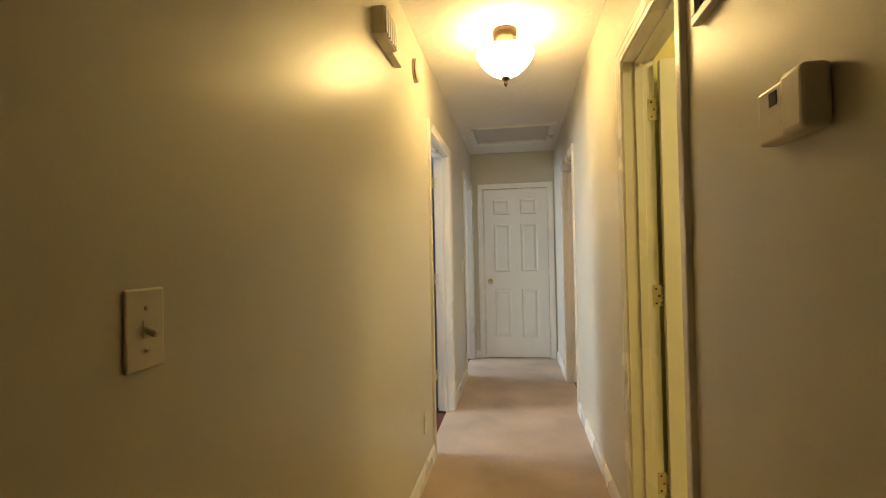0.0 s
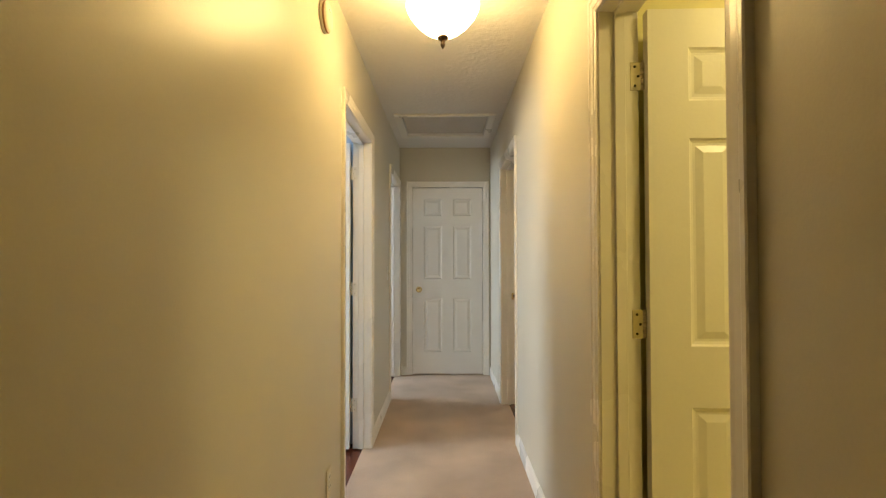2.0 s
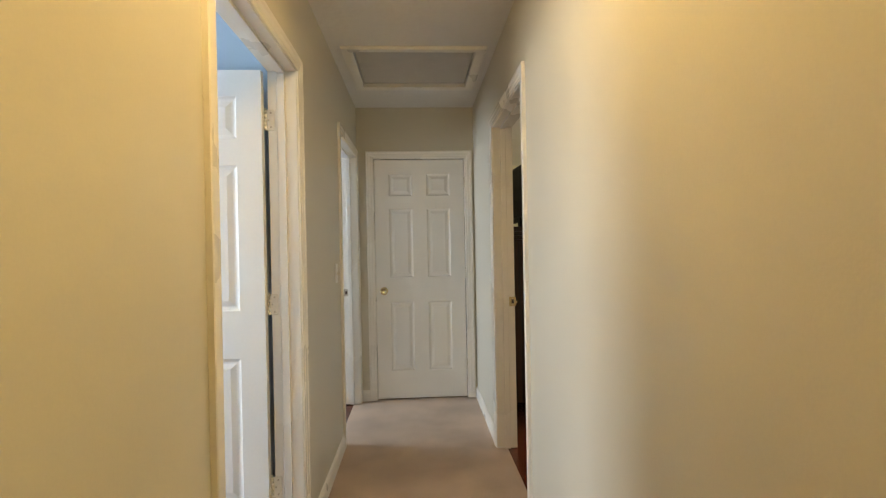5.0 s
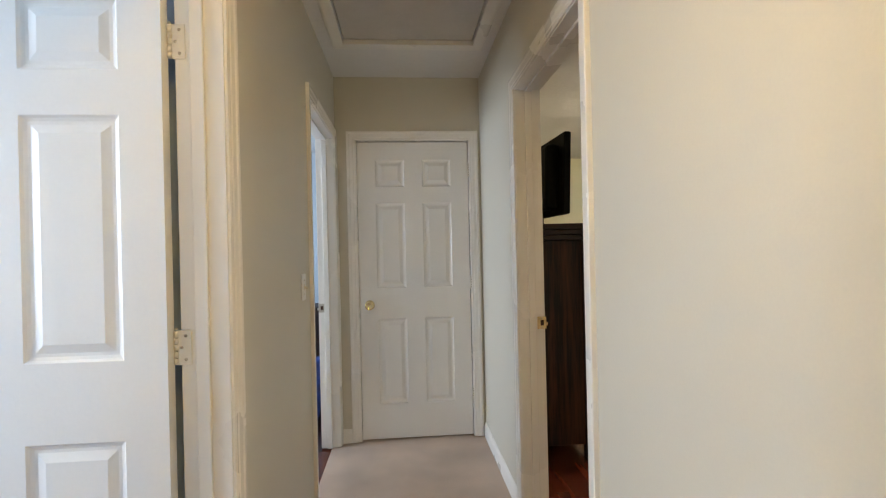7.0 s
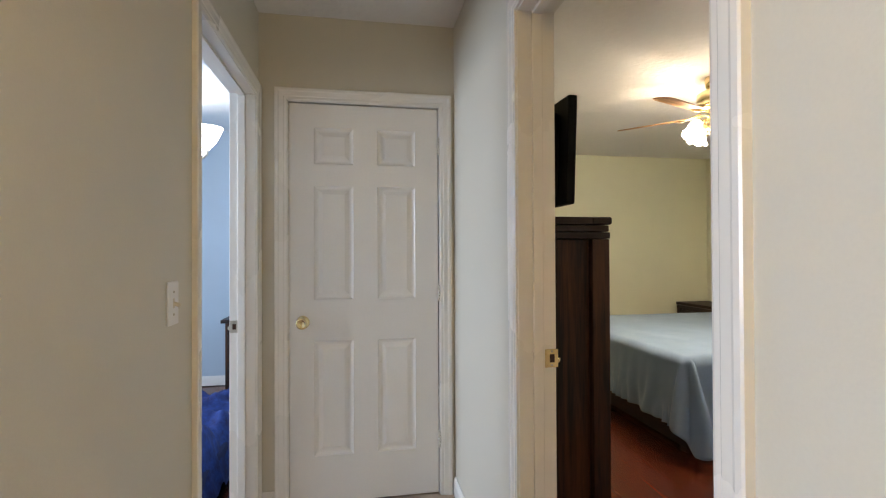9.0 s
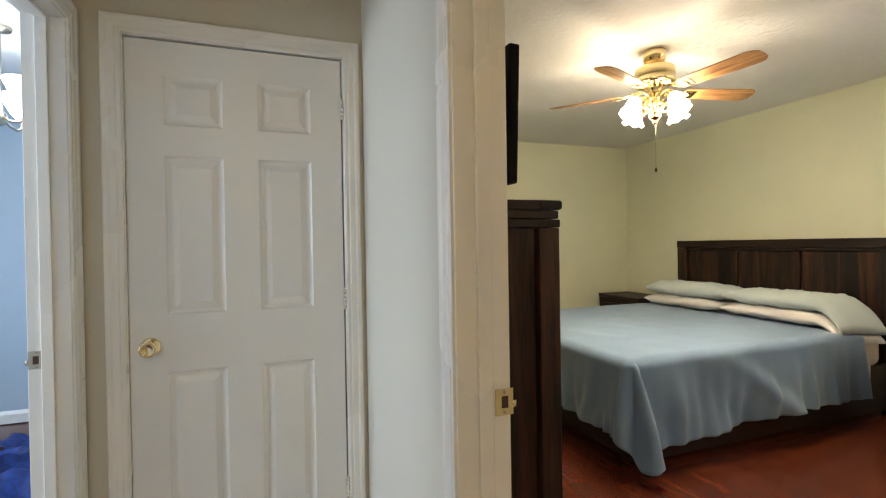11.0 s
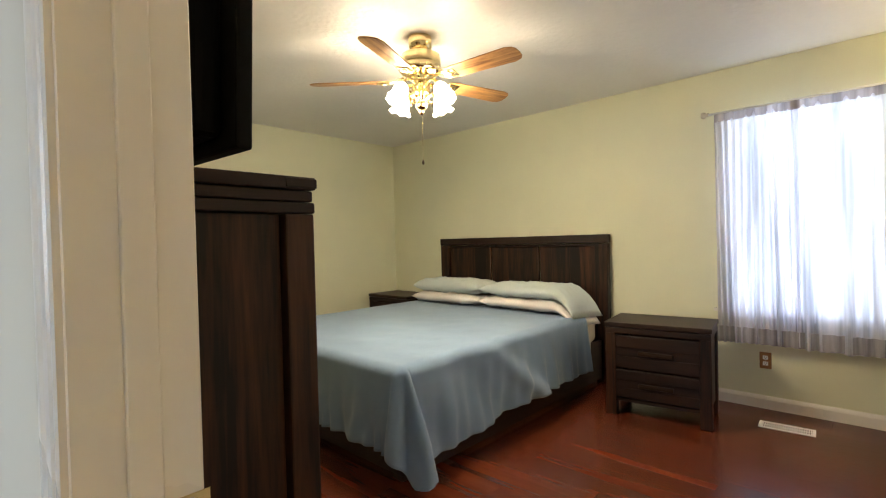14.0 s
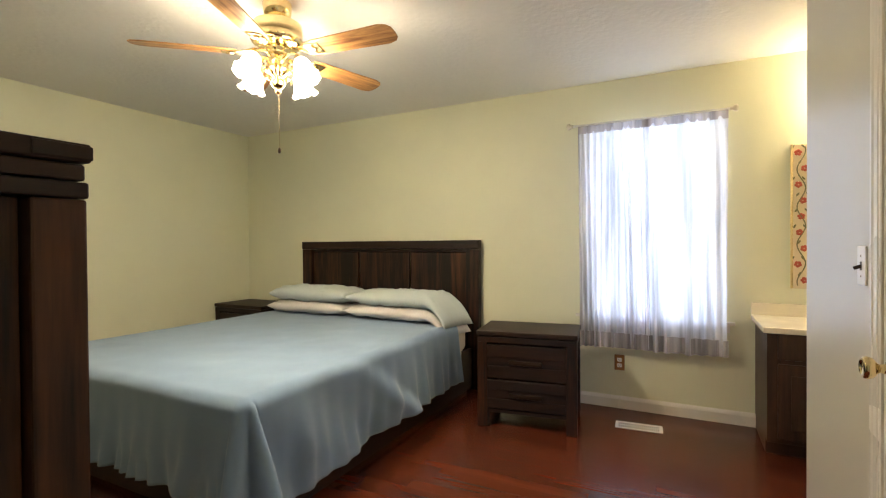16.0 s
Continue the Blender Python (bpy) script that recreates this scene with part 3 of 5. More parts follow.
# ---- hall lamp ----
def hall_lamp():
    d = thing("ceiling_light", "lit alabaster glass bowl ceiling lamp with a dark bronze finial", "ceiling lamp", pose(0, 2.275, CEIL - 0.04))
    bm = bmesh.new()
    lathe(bm, [(0.0, 0.04), (0.068, 0.04), (0.07, 0.03), (0.062, -0.018), (0.03, -0.03), (0.0, -0.03)], 32)
    part("canopy", bm, BRONZE, d, "dark bronze ceiling rose")
    bm = bmesh.new()
    prof = [(0.152, -0.085), (0.158, -0.088), (0.155, -0.100), (0.140, -0.130), (0.112, -0.165), (0.080, -0.193), (0.045, -0.212), (0.012, -0.220)]
    inner = [(r - 0.006 if r > 0.02 else r, h + 0.006) for r, h in prof[1:]]
    lathe(bm, inner[::-1] + prof, 40)
    part("bowl", bm, HALL_GLASS, d, "lit cream alabaster glass bowl")
    bm = bmesh.new()
    lathe(bm, [(0.0, -0.213), (0.018, -0.215), (0.024, -0.222), (0.022, -0.230), (0.010, -0.236), (0.007, -0.246), (0.011, -0.252), (0.008, -0.262), (0.0, -0.276)], 20)
    part("finial", bm, BRONZE, d, "dark bronze finial")
    bm = bmesh.new()
    tube(bm, [(0, 0, -0.03), (0, 0, -0.215)], 0.006)
    part("stem", bm, BRONZE, d)
    for k in range(3):
        a = radians(40 + 120 * k)
        bm = bmesh.new()
        c, s = math.cos(a), math.sin(a)
        tube(bm, [(0.03 * c, 0.03 * s, -0.03), (0.10 * c, 0.10 * s, -0.055), (0.150 * c, 0.150 * s, -0.078), (0.162 * c, 0.162 * s, -0.092), (0.150 * c, 0.150 * s, -0.104)], 0.004)
        part("clip", bm, BRONZE, d)


hall_lamp()


# ---- attic hatch ----
def hatch():
    d = thing("attic_hatch", "beige attic hatch panel in a white painted frame", "attic hatch", pose(0, 0, CEIL), kind="structure")
    x0, x1, y0, y1 = HATCH
    w = 0.062
    bm = bmesh.new()
    prof = ((0.0, 0.0), (0.0, -0.012), (0.012, -0.015), (0.045, -0.019), (0.058, -0.018), (w, -0.013), (w, 0.0))
    rows = [[bm.verts.new((x, y, z - 0.0005)) for x, y in ((x0 - u, y0 - u), (x1 + u, y0 - u), (x1 + u, y1 + u), (x0 - u, y1 + u))] for u, z in prof]
    for r0, r1 in zip(rows, rows[1:]):
        for k in range(4):
            bm.faces.new((r0[k], r0[(k + 1) % 4], r1[(k + 1) % 4], r1[k]))
    part("frame", bm, TRIM, d, "white moulded hatch frame")
    bm = bmesh.new()
    rbox(bm, x0 + 0.006, x1 - 0.006, y0 + 0.006, y1 - 0.006, 0.012, 0.03, 0.002, 1)
    part("panel", bm, mat("hatch_board", (0.58, 0.54, 0.48), 0.7, var=0.08, bump=0.3, bump_scale=40), d, "beige painted hatch board")
    # Dark sheet for the shade above the gap round the hatch board.
    bm = bmesh.new()
    box(bm, x0, x1, y0, y1, 0.035, 0.05)
    part("shade_backing", bm, DARK, d)


hatch()


# ---- wall plates and boxes ----
def plate(name, label, category, at, material, w=0.072, h=0.117, toggle=True, group="", dark_toggle=False):
    """A wall plate: x across, z up, y out of the wall."""
    d = thing(name, label, category, at, group)
    bm = bmesh.new()
    rbox(bm, -w / 2, w / 2, 0.0, 0.006, -h / 2, h / 2, 0.0035, 2)
    part("cover_plate", bm, material, d)
    for z in (-0.03, 0.03) if toggle else (0.0,):
        bm = bmesh.new()
        lathe(bm, [(0, 0.0055), (0.0035, 0.006), (0.003, 0.0075), (0, 0.008)], 10, (0, 0, z), "y")
        part("screw", bm, NICKEL, d)
    if toggle:
        bm = bmesh.new()
        rbox(bm, -0.006, 0.006, 0.005, 0.0072, -0.013, 0.013, 0.0006, 1)
        part("toggle_slot", bm, BRONZE if dark_toggle else PLASTIC, d)
        b2 = bmesh.new()
        rbox(b2, -0.0045, 0.0045, 0.0, 0.02, -0.005, 0.005, 0.002, 1)
        bm = bmesh.new()
        merge(bm, b2, pose(0, 0.005, 0.0, -22))
        part("toggle", bm, BRONZE if dark_toggle else PLASTIC, d)
    else:
        for z in (-0.021, 0.021):
            bm = bmesh.new()
            rbox(bm, -0.016, 0.016, 0.004, 0.0085, z - 0.014, z + 0.014, 0.004, 2)
            so = part("socket", bm, WHITE_PLASTIC, d)
            # Raised dark blocks: the shade of the socket holes is in their colour.
            bm = bmesh.new()
            for x in (-0.0065, 0.0065):
                box(bm, x - 0.001, x + 0.001, 0.0086, 0.0092, z - 0.002, z + 0.008)
            box(bm, -0.002, 0.002, 0.0086, 0.0092, z - 0.009, z - 0.005)
            part("slots", bm, DARK, so)
    return d


plate("light_switch", "ivory toggle switch plate on the hall wall", "light switch", pose(LW, 0.282, 1.149, 0, 0, -90), PLASTIC)
plate("light_switch", "white switch plate on the hall wall between doorways", "light switch", pose(LW, 4.315, 1.14, 0, 0, -90), WHITE_PLASTIC)
plate("power_outlet", "ivory power outlet low on the hall wall", "outlet", pose(LW, 2.30, 0.312, 0, 0, -90), PLASTIC, toggle=False)
plate("light_switch", "white switch plate with a dark toggle on the return wall", "light switch", pose(2.45, BY0, 1.175), WHITE_PLASTIC, dark_toggle=True)
plate("power_outlet", "white power outlet in a brown copper plate under the window", "outlet", pose(BX, 4.40, 0.345, 0, 0, 90), COPPER, toggle=False)


def strike(at, label="brass strike plate let into the door frame", metal=BRASS):
    d = thing("strike_plate", label, "strike plate", at)
    bm = bmesh.new()
    b2 = bmesh.new()
    rbox(b2, -0.022, 0.022, 0.0, 0.0022, -0.029, 0.029, 0.001, 1)
    merge(bm, b2)
    part("plate", bm, metal, d)
    bm = bmesh.new()
    rbox(bm, -0.007, 0.009, 0.002, 0.0028, -0.013, 0.013, 0.0003, 1)
    part("latch_hole", bm, VANITYWOOD, d, "dark latch hole")
    bm = bmesh.new()
    tube(bm, [(0.021, 0.001, -0.014), (0.028, 0.000, -0.014), (0.031, -0.004, -0.014)], 0.0012, 6)
    for v in bm.verts:
        v.co.z = v.co.z * 1.0 + (0.014 if v.co.z > -0.014 else 0.0)
    part("lip", bm, metal, d)
    for z in (-0.022, 0.022):
        bm = bmesh.new()
        lathe(bm, [(0, 0.002), (0.004, 0.002), (0.0035, 0.003), (0, 0.0033)], 10, (0, 0, z), "y")
        part("screw", bm, NICKEL, d)
    return d


strike(pose(0.602, OPEN_R1[1] - 0.0002, 0.934, 0, 0, 180) @ Matrix.Diagonal((-1, 1, 1, 1)))
strike(pose(-0.589, OPEN_L2[1] - 0.0002, 0.925, 0, 0, 180), "dull nickel strike plate let into the door frame", NICKEL)


def door_chime():
    d = thing("door_chime", "cream door chime box with a ribbed front", "door chime", pose(LW, 1.515, 2.163, 0, 0, -90))
    bm = bmesh.new()
    rbox(bm, -0.09, 0.09, 0.0, 0.05, -0.055, 0.055, 0.003)
    part("case", bm, PLASTIC, d)
    for k in range(6):
        bm = bmesh.new()
        x = -0.075 + 0.030 * k
        rbox(bm, x - 0.009, x + 0.009, 0.049, 0.058, -0.052, 0.052, 0.002)
        part("rib", bm, WHITE_PLASTIC, d)
    bm = bmesh.new()
    rbox(bm, -0.255, -0.092, 0.0, 0.034, -0.055, 0.0, 0.004)
    part("side_box", bm, PLASTIC, d, "cream side box")


door_chime()


def smoke_alarm():
    d = thing("smoke_alarm", "round cream smoke alarm high on the hall wall", "smoke alarm", pose(LW, 2.195, 2.262, 0, 0, -90))
    bm = bmesh.new()
    lathe(bm, [(0.0, 0.0), (0.064, 0.0), (0.065, 0.010), (0.06, 0.012), (0.059, 0.022), (0.05, 0.030), (0.03, 0.034), (0.0, 0.035)], 36, axis="y")
    part("case", bm, PLASTIC, d)
    bm = bmesh.new()
    lathe(bm, [(0.0605, 0.0125), (0.0625, 0.0145), (0.0625, 0.0185), (0.0605, 0.0205)], 36, axis="y")
    part("vent_ring", bm, COPPER, d)
    bm = bmesh.new()
    lathe(bm, [(0.0, 0.034), (0.008, 0.034), (0.007, 0.037), (0.0, 0.0375)], 14, (0.02, 0, 0.015), "y")
    part("test_button", bm, WHITE_PLASTIC, d)


smoke_alarm()


def thermostat():
    """A low box with a raised end, a small dark display and a lever."""
    d = thing("thermostat", "ivory plastic thermostat with a small dark display", "thermostat", pose(RW, 0.51, 1.470, 0, 0, 90))
    bm = bmesh.new()
    rbox(bm, -0.074, 0.075, 0.0, 0.031, -0.047, 0.047, 0.006, 3)
    part("case", bm, PLASTIC, d)
    bm = bmesh.new()
    rbox(bm, -0.076, -0.014, 0.001, 0.042, -0.049, 0.049, 0.009, 3)
    part("cover", bm, PLASTIC, d)
    bm = bmesh.new()
    rbox(bm, 0.012, 0.036, 0.0305, 0.0325, 0.012, 0.036, 0.0008, 1)
    part("display", bm, BLACK, d, "dark display window")
    bm = bmesh.new()
    rbox(bm, -0.010, -0.002, 0.030, 0.036, -0.022, 0.022, 0.0025)
    part("lever", bm, PLASTIC, d)


thermostat()


def picture():
    d = thing("picture_frame", "dark picture in a white frame on the hall wall", "picture", pose(RW, 0.70, 2.02, 0, 0, 90))
    w, h, f = 0.43, 0.45, 0.022
    for a in ((-w / 2, w / 2, -h / 2, -h / 2 + f), (-w / 2, w / 2, h / 2 - f, h / 2), (-w / 2, -w / 2 + f, -h / 2 + f, h / 2 - f), (w / 2 - f, w / 2, -h / 2 + f, h / 2 - f)):
        bm = bmesh.new()
        rbox(bm, a[0], a[1], 0.0, 0.02, a[2], a[3], 0.002)
        part("frame", bm, TRIM, d)
    bm = bmesh.new()
    box(bm, -w / 2 + f, w / 2 - f, 0.0, 0.006, -h / 2 + f, h / 2 - f)
    part("print", bm, DARK, d)


picture()
bm = bmesh.new()
rbox(bm, LW, LW + 0.017, -0.005, 0.058, 0.0, 2.10, 0.004)
structure("trim_hall_corner", bm, TRIM, "white upright casing at the hall's start", "trim")


# ---- window ----
def window():
    y0, y1, z0, z1 = WIN
    d = thing("window_1", "white sash window behind sheer curtains", "window", pose(BX, (y0 + y1) / 2, z0), kind="structure")
    w, h = (y1 - y0) / 2, z1 - z0
    for a in ((-w, -w + 0.045, 0, h), (w - 0.045, w, 0, h), (-w + 0.045, w - 0.045, 0, 0.045), (-w + 0.045, w - 0.045, h - 0.045, h), (-w + 0.045, w - 0.045, h / 2 - 0.02, h / 2 + 0.02)):
        bm = bmesh.new()
        rbox(bm, 0.07, 0.12, a[0], a[1], a[2], a[3], 0.003, 1)
        part("window_frame", bm, TRIM, d)
    for za, zb in ((0.045, h / 2 - 0.02), (h / 2 + 0.02, h - 0.045)):
        bm = bmesh.new()
        box(bm, 0.093, 0.097, -w + 0.045, w - 0.045, za, zb)
        p = part("pane", bm, PANE, d)
        p.visible_shadow = False
    bm = bmesh.new()
    rbox(bm, -0.028, 0.07, -w - 0.105, w + 0.14, -0.022, 0.0, 0.004)
    part("window_sill", bm, TRIM, d, "white painted window sill")
    bm = bmesh.new()
    rbox(bm, -0.014, -0.001, -w - 0.075, w + 0.06, -0.075, -0.023, 0.003)
    part("apron", bm, TRIM, d)


window()


def curtain(name, y0, y1, folds, seed, label):
    """One sheer panel gathered on the rod, with vertical folds that deepen downwards."""
    rnd = random.Random(seed)
    d = thing(name, label, "curtain", pose(BX - 0.085, (y0 + y1) / 2, 0.0), "curtains at the window")
    bm = bmesh.new()
    nx, nz = 150, 26
    ph = [(rnd.uniform(0.6, 1.4), rnd.uniform(0, 6.28)) for _ in range(4)]
    zt, zb = 2.128, 0.475
    rows = []
    for j in range(nz + 1):
        f = j / nz
        z = zt + (zb - zt) * f
        row = []
        for i in range(nx + 1):
            u = i / nx
            a = sum(math.sin(2 * math.pi * folds * k * u * (0.5 + 0.25 * n) + p + 0.6 * f * n) * k for n, (k, p) in enumerate(ph)) / 3.2
            amp = 0.008 + 0.030 * min(1, f * 4)
            if z < 0.72:
                amp += 0.012
            y = y0 + (y1 - y0) * u - (y0 + y1) / 2 + 0.008 * math.sin(9 * u + 2 * f)
            row.append(bm.verts.new((a * amp - (0.012 if 0.02 < f < 0.045 else 0), y, z + 0.010 * math.sin(3 * u + seed) * f)))
        rows.append(row)
    for a, b in zip(rows, rows[1:]):
        for i in range(nx):
            bm.faces.new((a[i], a[i + 1], b[i + 1], b[i])).smooth = True
    part("cloth", bm, SHEER, d)
    bm = bmesh.new()
    rows = []
    for j, z in enumerate((zt + 0.004, zt - 0.055)):
        rows.append([bm.verts.new((-0.013 + 0.003 * math.sin(50 * i / 60 + seed), y0 + (y1 - y0) * i / 60 - (y0 + y1) / 2, z)) for i in range(61)])
    for i in range(60):
        bm.faces.new((rows[0][i], rows[0][i + 1], rows[1][i + 1], rows[1][i])).smooth = True
    part("heading", bm, sheer("curtain_heading_cloth", (0.62, 0.56, 0.55), 0.1), d, "thicker gathered rod pocket")
    bm = bmesh.new()
    rows = []
    for j, z in enumerate((zb + 0.11, zb)):
        rows.append([bm.verts.new((-0.016 + 0.012 * math.sin(2 * math.pi * folds * 1.1 * i / 90 + seed), y0 + (y1 - y0) * i / 90 - (y0 + y1) / 2, z)) for i in range(91)])
    for i in range(90):
        bm.faces.new((rows[0][i], rows[0][i + 1], rows[1][i + 1], rows[1][i])).smooth = True
    part("hem", bm, sheer("curtain_hem_cloth", (0.72, 0.68, 0.70), 0.25), d, "doubled hem")
    return d


curtain("curtain", 3.70, 4.225, 7, 3, "white sheer curtain panel hanging short of the floor")
curtain("curtain", 4.175, 4.68, 7, 8, "white sheer curtain panel gathered on its rod")


def curtain_rod():
    d = thing("curtain_rod", "thin white curtain rod with round finials", "curtain rod", pose(BX - 0.085, 4.19, 2.140))
    bm = bmesh.new()
    tube(bm, [(0, -0.50, 0), (0, 0.53, 0)], 0.008, 12)
    part("rod", bm, WHITE_PLASTIC, d)
    for s, y in ((-1, -0.50), (1, 0.53)):
        bm = bmesh.new()
        lathe(bm, [(0, 0), (0.013, 0.0), (0.015, 0.008), (0.011, 0.014), (0.02, 0.022), (0.024, 0.034), (0.02, 0.046), (0.0, 0.052)], 18, (0, 0, 0), "y")
        for v in bm.verts:
            v.co.y = v.co.y * s + y
        part("finial", bm, PLASTIC, d)
    for y in (-0.46, 0.49):
        bm = bmesh.new()
        tube(bm, [(0.0, y, 0), (0.085, y, 0)], 0.006, 8)
        lathe(bm, [(0, 0.0), (0.016, 0.0), (0.016, -0.006), (0.0, -0.008)], 12, (0.085, y, 0), "x")
        part("bracket", bm, WHITE_PLASTIC, d)


curtain_rod()


# ---- bedroom furniture ----
def nightstand(at, label):
    """Front faces -x; base at the origin's middle."""
    d = thing("nightstand", label, "nightstand", at, "nightstands by the bed")
    w, dp, h = 0.67, 0.45, 0.655
    p = 0.07
    for y in (-w / 2 + 0.005, w / 2 - 0.005 - p):
        for x in (-dp / 2 + 0.008, dp / 2 - 0.008 - p):
            bm = bmesh.new()
            rbox(bm, x, x + p, y, y + p, 0, h - 0.075, 0.004)
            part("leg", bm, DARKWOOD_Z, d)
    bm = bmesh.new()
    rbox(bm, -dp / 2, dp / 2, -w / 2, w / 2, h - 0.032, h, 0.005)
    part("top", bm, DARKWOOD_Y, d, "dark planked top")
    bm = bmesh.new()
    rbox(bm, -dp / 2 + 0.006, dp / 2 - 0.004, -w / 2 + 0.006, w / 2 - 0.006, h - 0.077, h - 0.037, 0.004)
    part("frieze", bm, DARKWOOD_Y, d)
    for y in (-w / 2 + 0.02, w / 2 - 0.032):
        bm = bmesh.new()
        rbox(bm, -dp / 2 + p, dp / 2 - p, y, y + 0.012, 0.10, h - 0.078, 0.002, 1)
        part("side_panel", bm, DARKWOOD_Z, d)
    bm = bmesh.new()
    rbox(bm, dp / 2 - 0.03, dp / 2 - 0.018, -w / 2 + p, w / 2 - p, 0.10, h - 0.078, 0.002, 1)
    part("back_panel", bm, DARKWOOD_Z, d)
    bm = bmesh.new()
    rbox(bm, -dp / 2 + 0.02, dp / 2 - 0.031, -w / 2 + p, w / 2 - p, 0.10, 0.125, 0.002, 1)
    part("bottom", bm, DARKWOOD_Y, d)
    for z0, z1 in ((0.335, 0.565), (0.13, 0.325)):
        bm = bmesh.new()
        rbox(bm, -dp / 2 + 0.016, -dp / 2 + 0.036, -w / 2 + p + 0.004, w / 2 - p - 0.004, z0, z1, 0.003)
        dr = part("drawer_front", bm, DARKWOOD_Y, d, "plank drawer front")
        zm = (z0 + z1) / 2
        bm = bmesh.new()
        rbox(bm, -dp / 2 + 0.010, -dp / 2 + 0.018, -w / 2 + p + 0.004, w / 2 - p - 0.004, zm + 0.03, z1 - 0.004, 0.002, 1)
        part("plank", bm, DARKWOOD_Y, dr)
        bm = bmesh.new()
        rbox(bm, -dp / 2 + 0.010, -dp / 2 + 0.018, -w / 2 + p + 0.004, w / 2 - p - 0.004, z0 + 0.004, zm - 0.03, 0.002, 1)
        part("plank", bm, DARKWOOD_Y, dr)
        bm = bmesh.new()
        rbox(bm, -dp / 2 - 0.006, -dp / 2 + 0.015, -0.11, 0.11, zm - 0.014, zm + 0.014, 0.005)
        part("handle", bm, BRONZE, dr, "dark bar pull")
    return d


nightstand(pose(BX - 0.53, 4.935, 0, 0, 0, 8), "dark-stained wooden two-drawer nightstand under the window side")
nightstand(pose(BX - 0.30, 7.93, 0), "dark-stained wooden nightstand in the corner behind the bed")

BEDX0, BEDX1, BEDY0, BEDY1 = 2.02, 4.30, 5.60, 7.44


def bed():
    d = thing("bed", "dark-stained wooden king bed with a panelled headboard", "bed", pose((BEDX0 + BEDX1) / 2, (BEDY0 + BEDY1) / 2, 0))
    ox, oy = (BEDX0 + BEDX1) / 2, (BEDY0 + BEDY1) / 2
    hx0, hx1 = BX - 0.09 - ox, BX - 0.02 - ox
    hy0, hy1, ht = 5.51 - oy, 7.48 - oy, 1.28
    bm = bmesh.new()
    rbox(bm, hx0, hx1, hy0, hy1, ht - 0.075, ht, 0.006)
    part("headboard_cap", bm, DARKWOOD_Y, d)
    for y0, y1 in ((hy0 + 0.004, hy0 + 0.12), (hy1 - 0.12, hy1 - 0.004)):
        bm = bmesh.new()
        rbox(bm, hx0 + 0.004, hx1 - 0.004, y0, y1, 0, ht - 0.077, 0.005)
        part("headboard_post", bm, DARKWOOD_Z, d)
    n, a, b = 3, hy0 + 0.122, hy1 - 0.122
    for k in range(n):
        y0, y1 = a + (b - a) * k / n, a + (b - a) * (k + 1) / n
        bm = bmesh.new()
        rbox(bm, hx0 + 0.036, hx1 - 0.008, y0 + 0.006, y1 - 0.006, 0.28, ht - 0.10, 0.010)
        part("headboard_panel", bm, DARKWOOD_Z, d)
    bm = bmesh.new()
    rbox(bm, hx0 + 0.015, hx1 - 0.006, a, b, ht - 0.100, ht - 0.079, 0.003)
    part("headboard_rail", bm, DARKWOOD_Y, d)
    for y in (5.575 - oy, 7.465 - oy - 0.035):
        bm = bmesh.new()
        rbox(bm, BEDX0 + 0.046 - ox, hx0, y, y + 0.035, 0.03, 0.36, 0.005)
        part("side_rail", bm, DARKWOOD_X, d)
    bm = bmesh.new()
    rbox(bm, BEDX0 + 0.002 - ox, BEDX0 + 0.045 - ox, 5.61 - oy, 7.43 - oy, 0.03, 0.40, 0.006)
    part("footboard", bm, DARKWOOD_Y, d)
    for y in (5.62 - oy, 7.42 - oy - 0.07):
        bm = bmesh.new()
        rbox(bm, BEDX0 + 0.005 - ox, BEDX0 + 0.06 - ox, y, y + 0.07, 0, 0.10, 0.004)
        part("foot", bm, DARKWOOD_Z, d)
    bm = bmesh.new()
    rbox(bm, BEDX0 + 0.05 - ox, hx0 - 0.005, BEDY0 + 0.04 - oy, BEDY1 - 0.04 - oy, 0.20, 0.34, 0.02)
    part("box_spring", bm, SHEET_M, d)
    m = thing("mattress", "cream quilted mattress mostly under the blanket", "mattress", pose(ox, oy, 0.34))
    bm = bmesh.new()
    rbox(bm, BEDX0 + 0.02 - ox, hx0 - 0.01, BEDY0 + 0.015 - oy, BEDY1 - 0.015 - oy, 0.001, 0.268, 0.05, 3)
    part("cover", bm, SHEET_M, m)


bed()
BTOP = 0.622


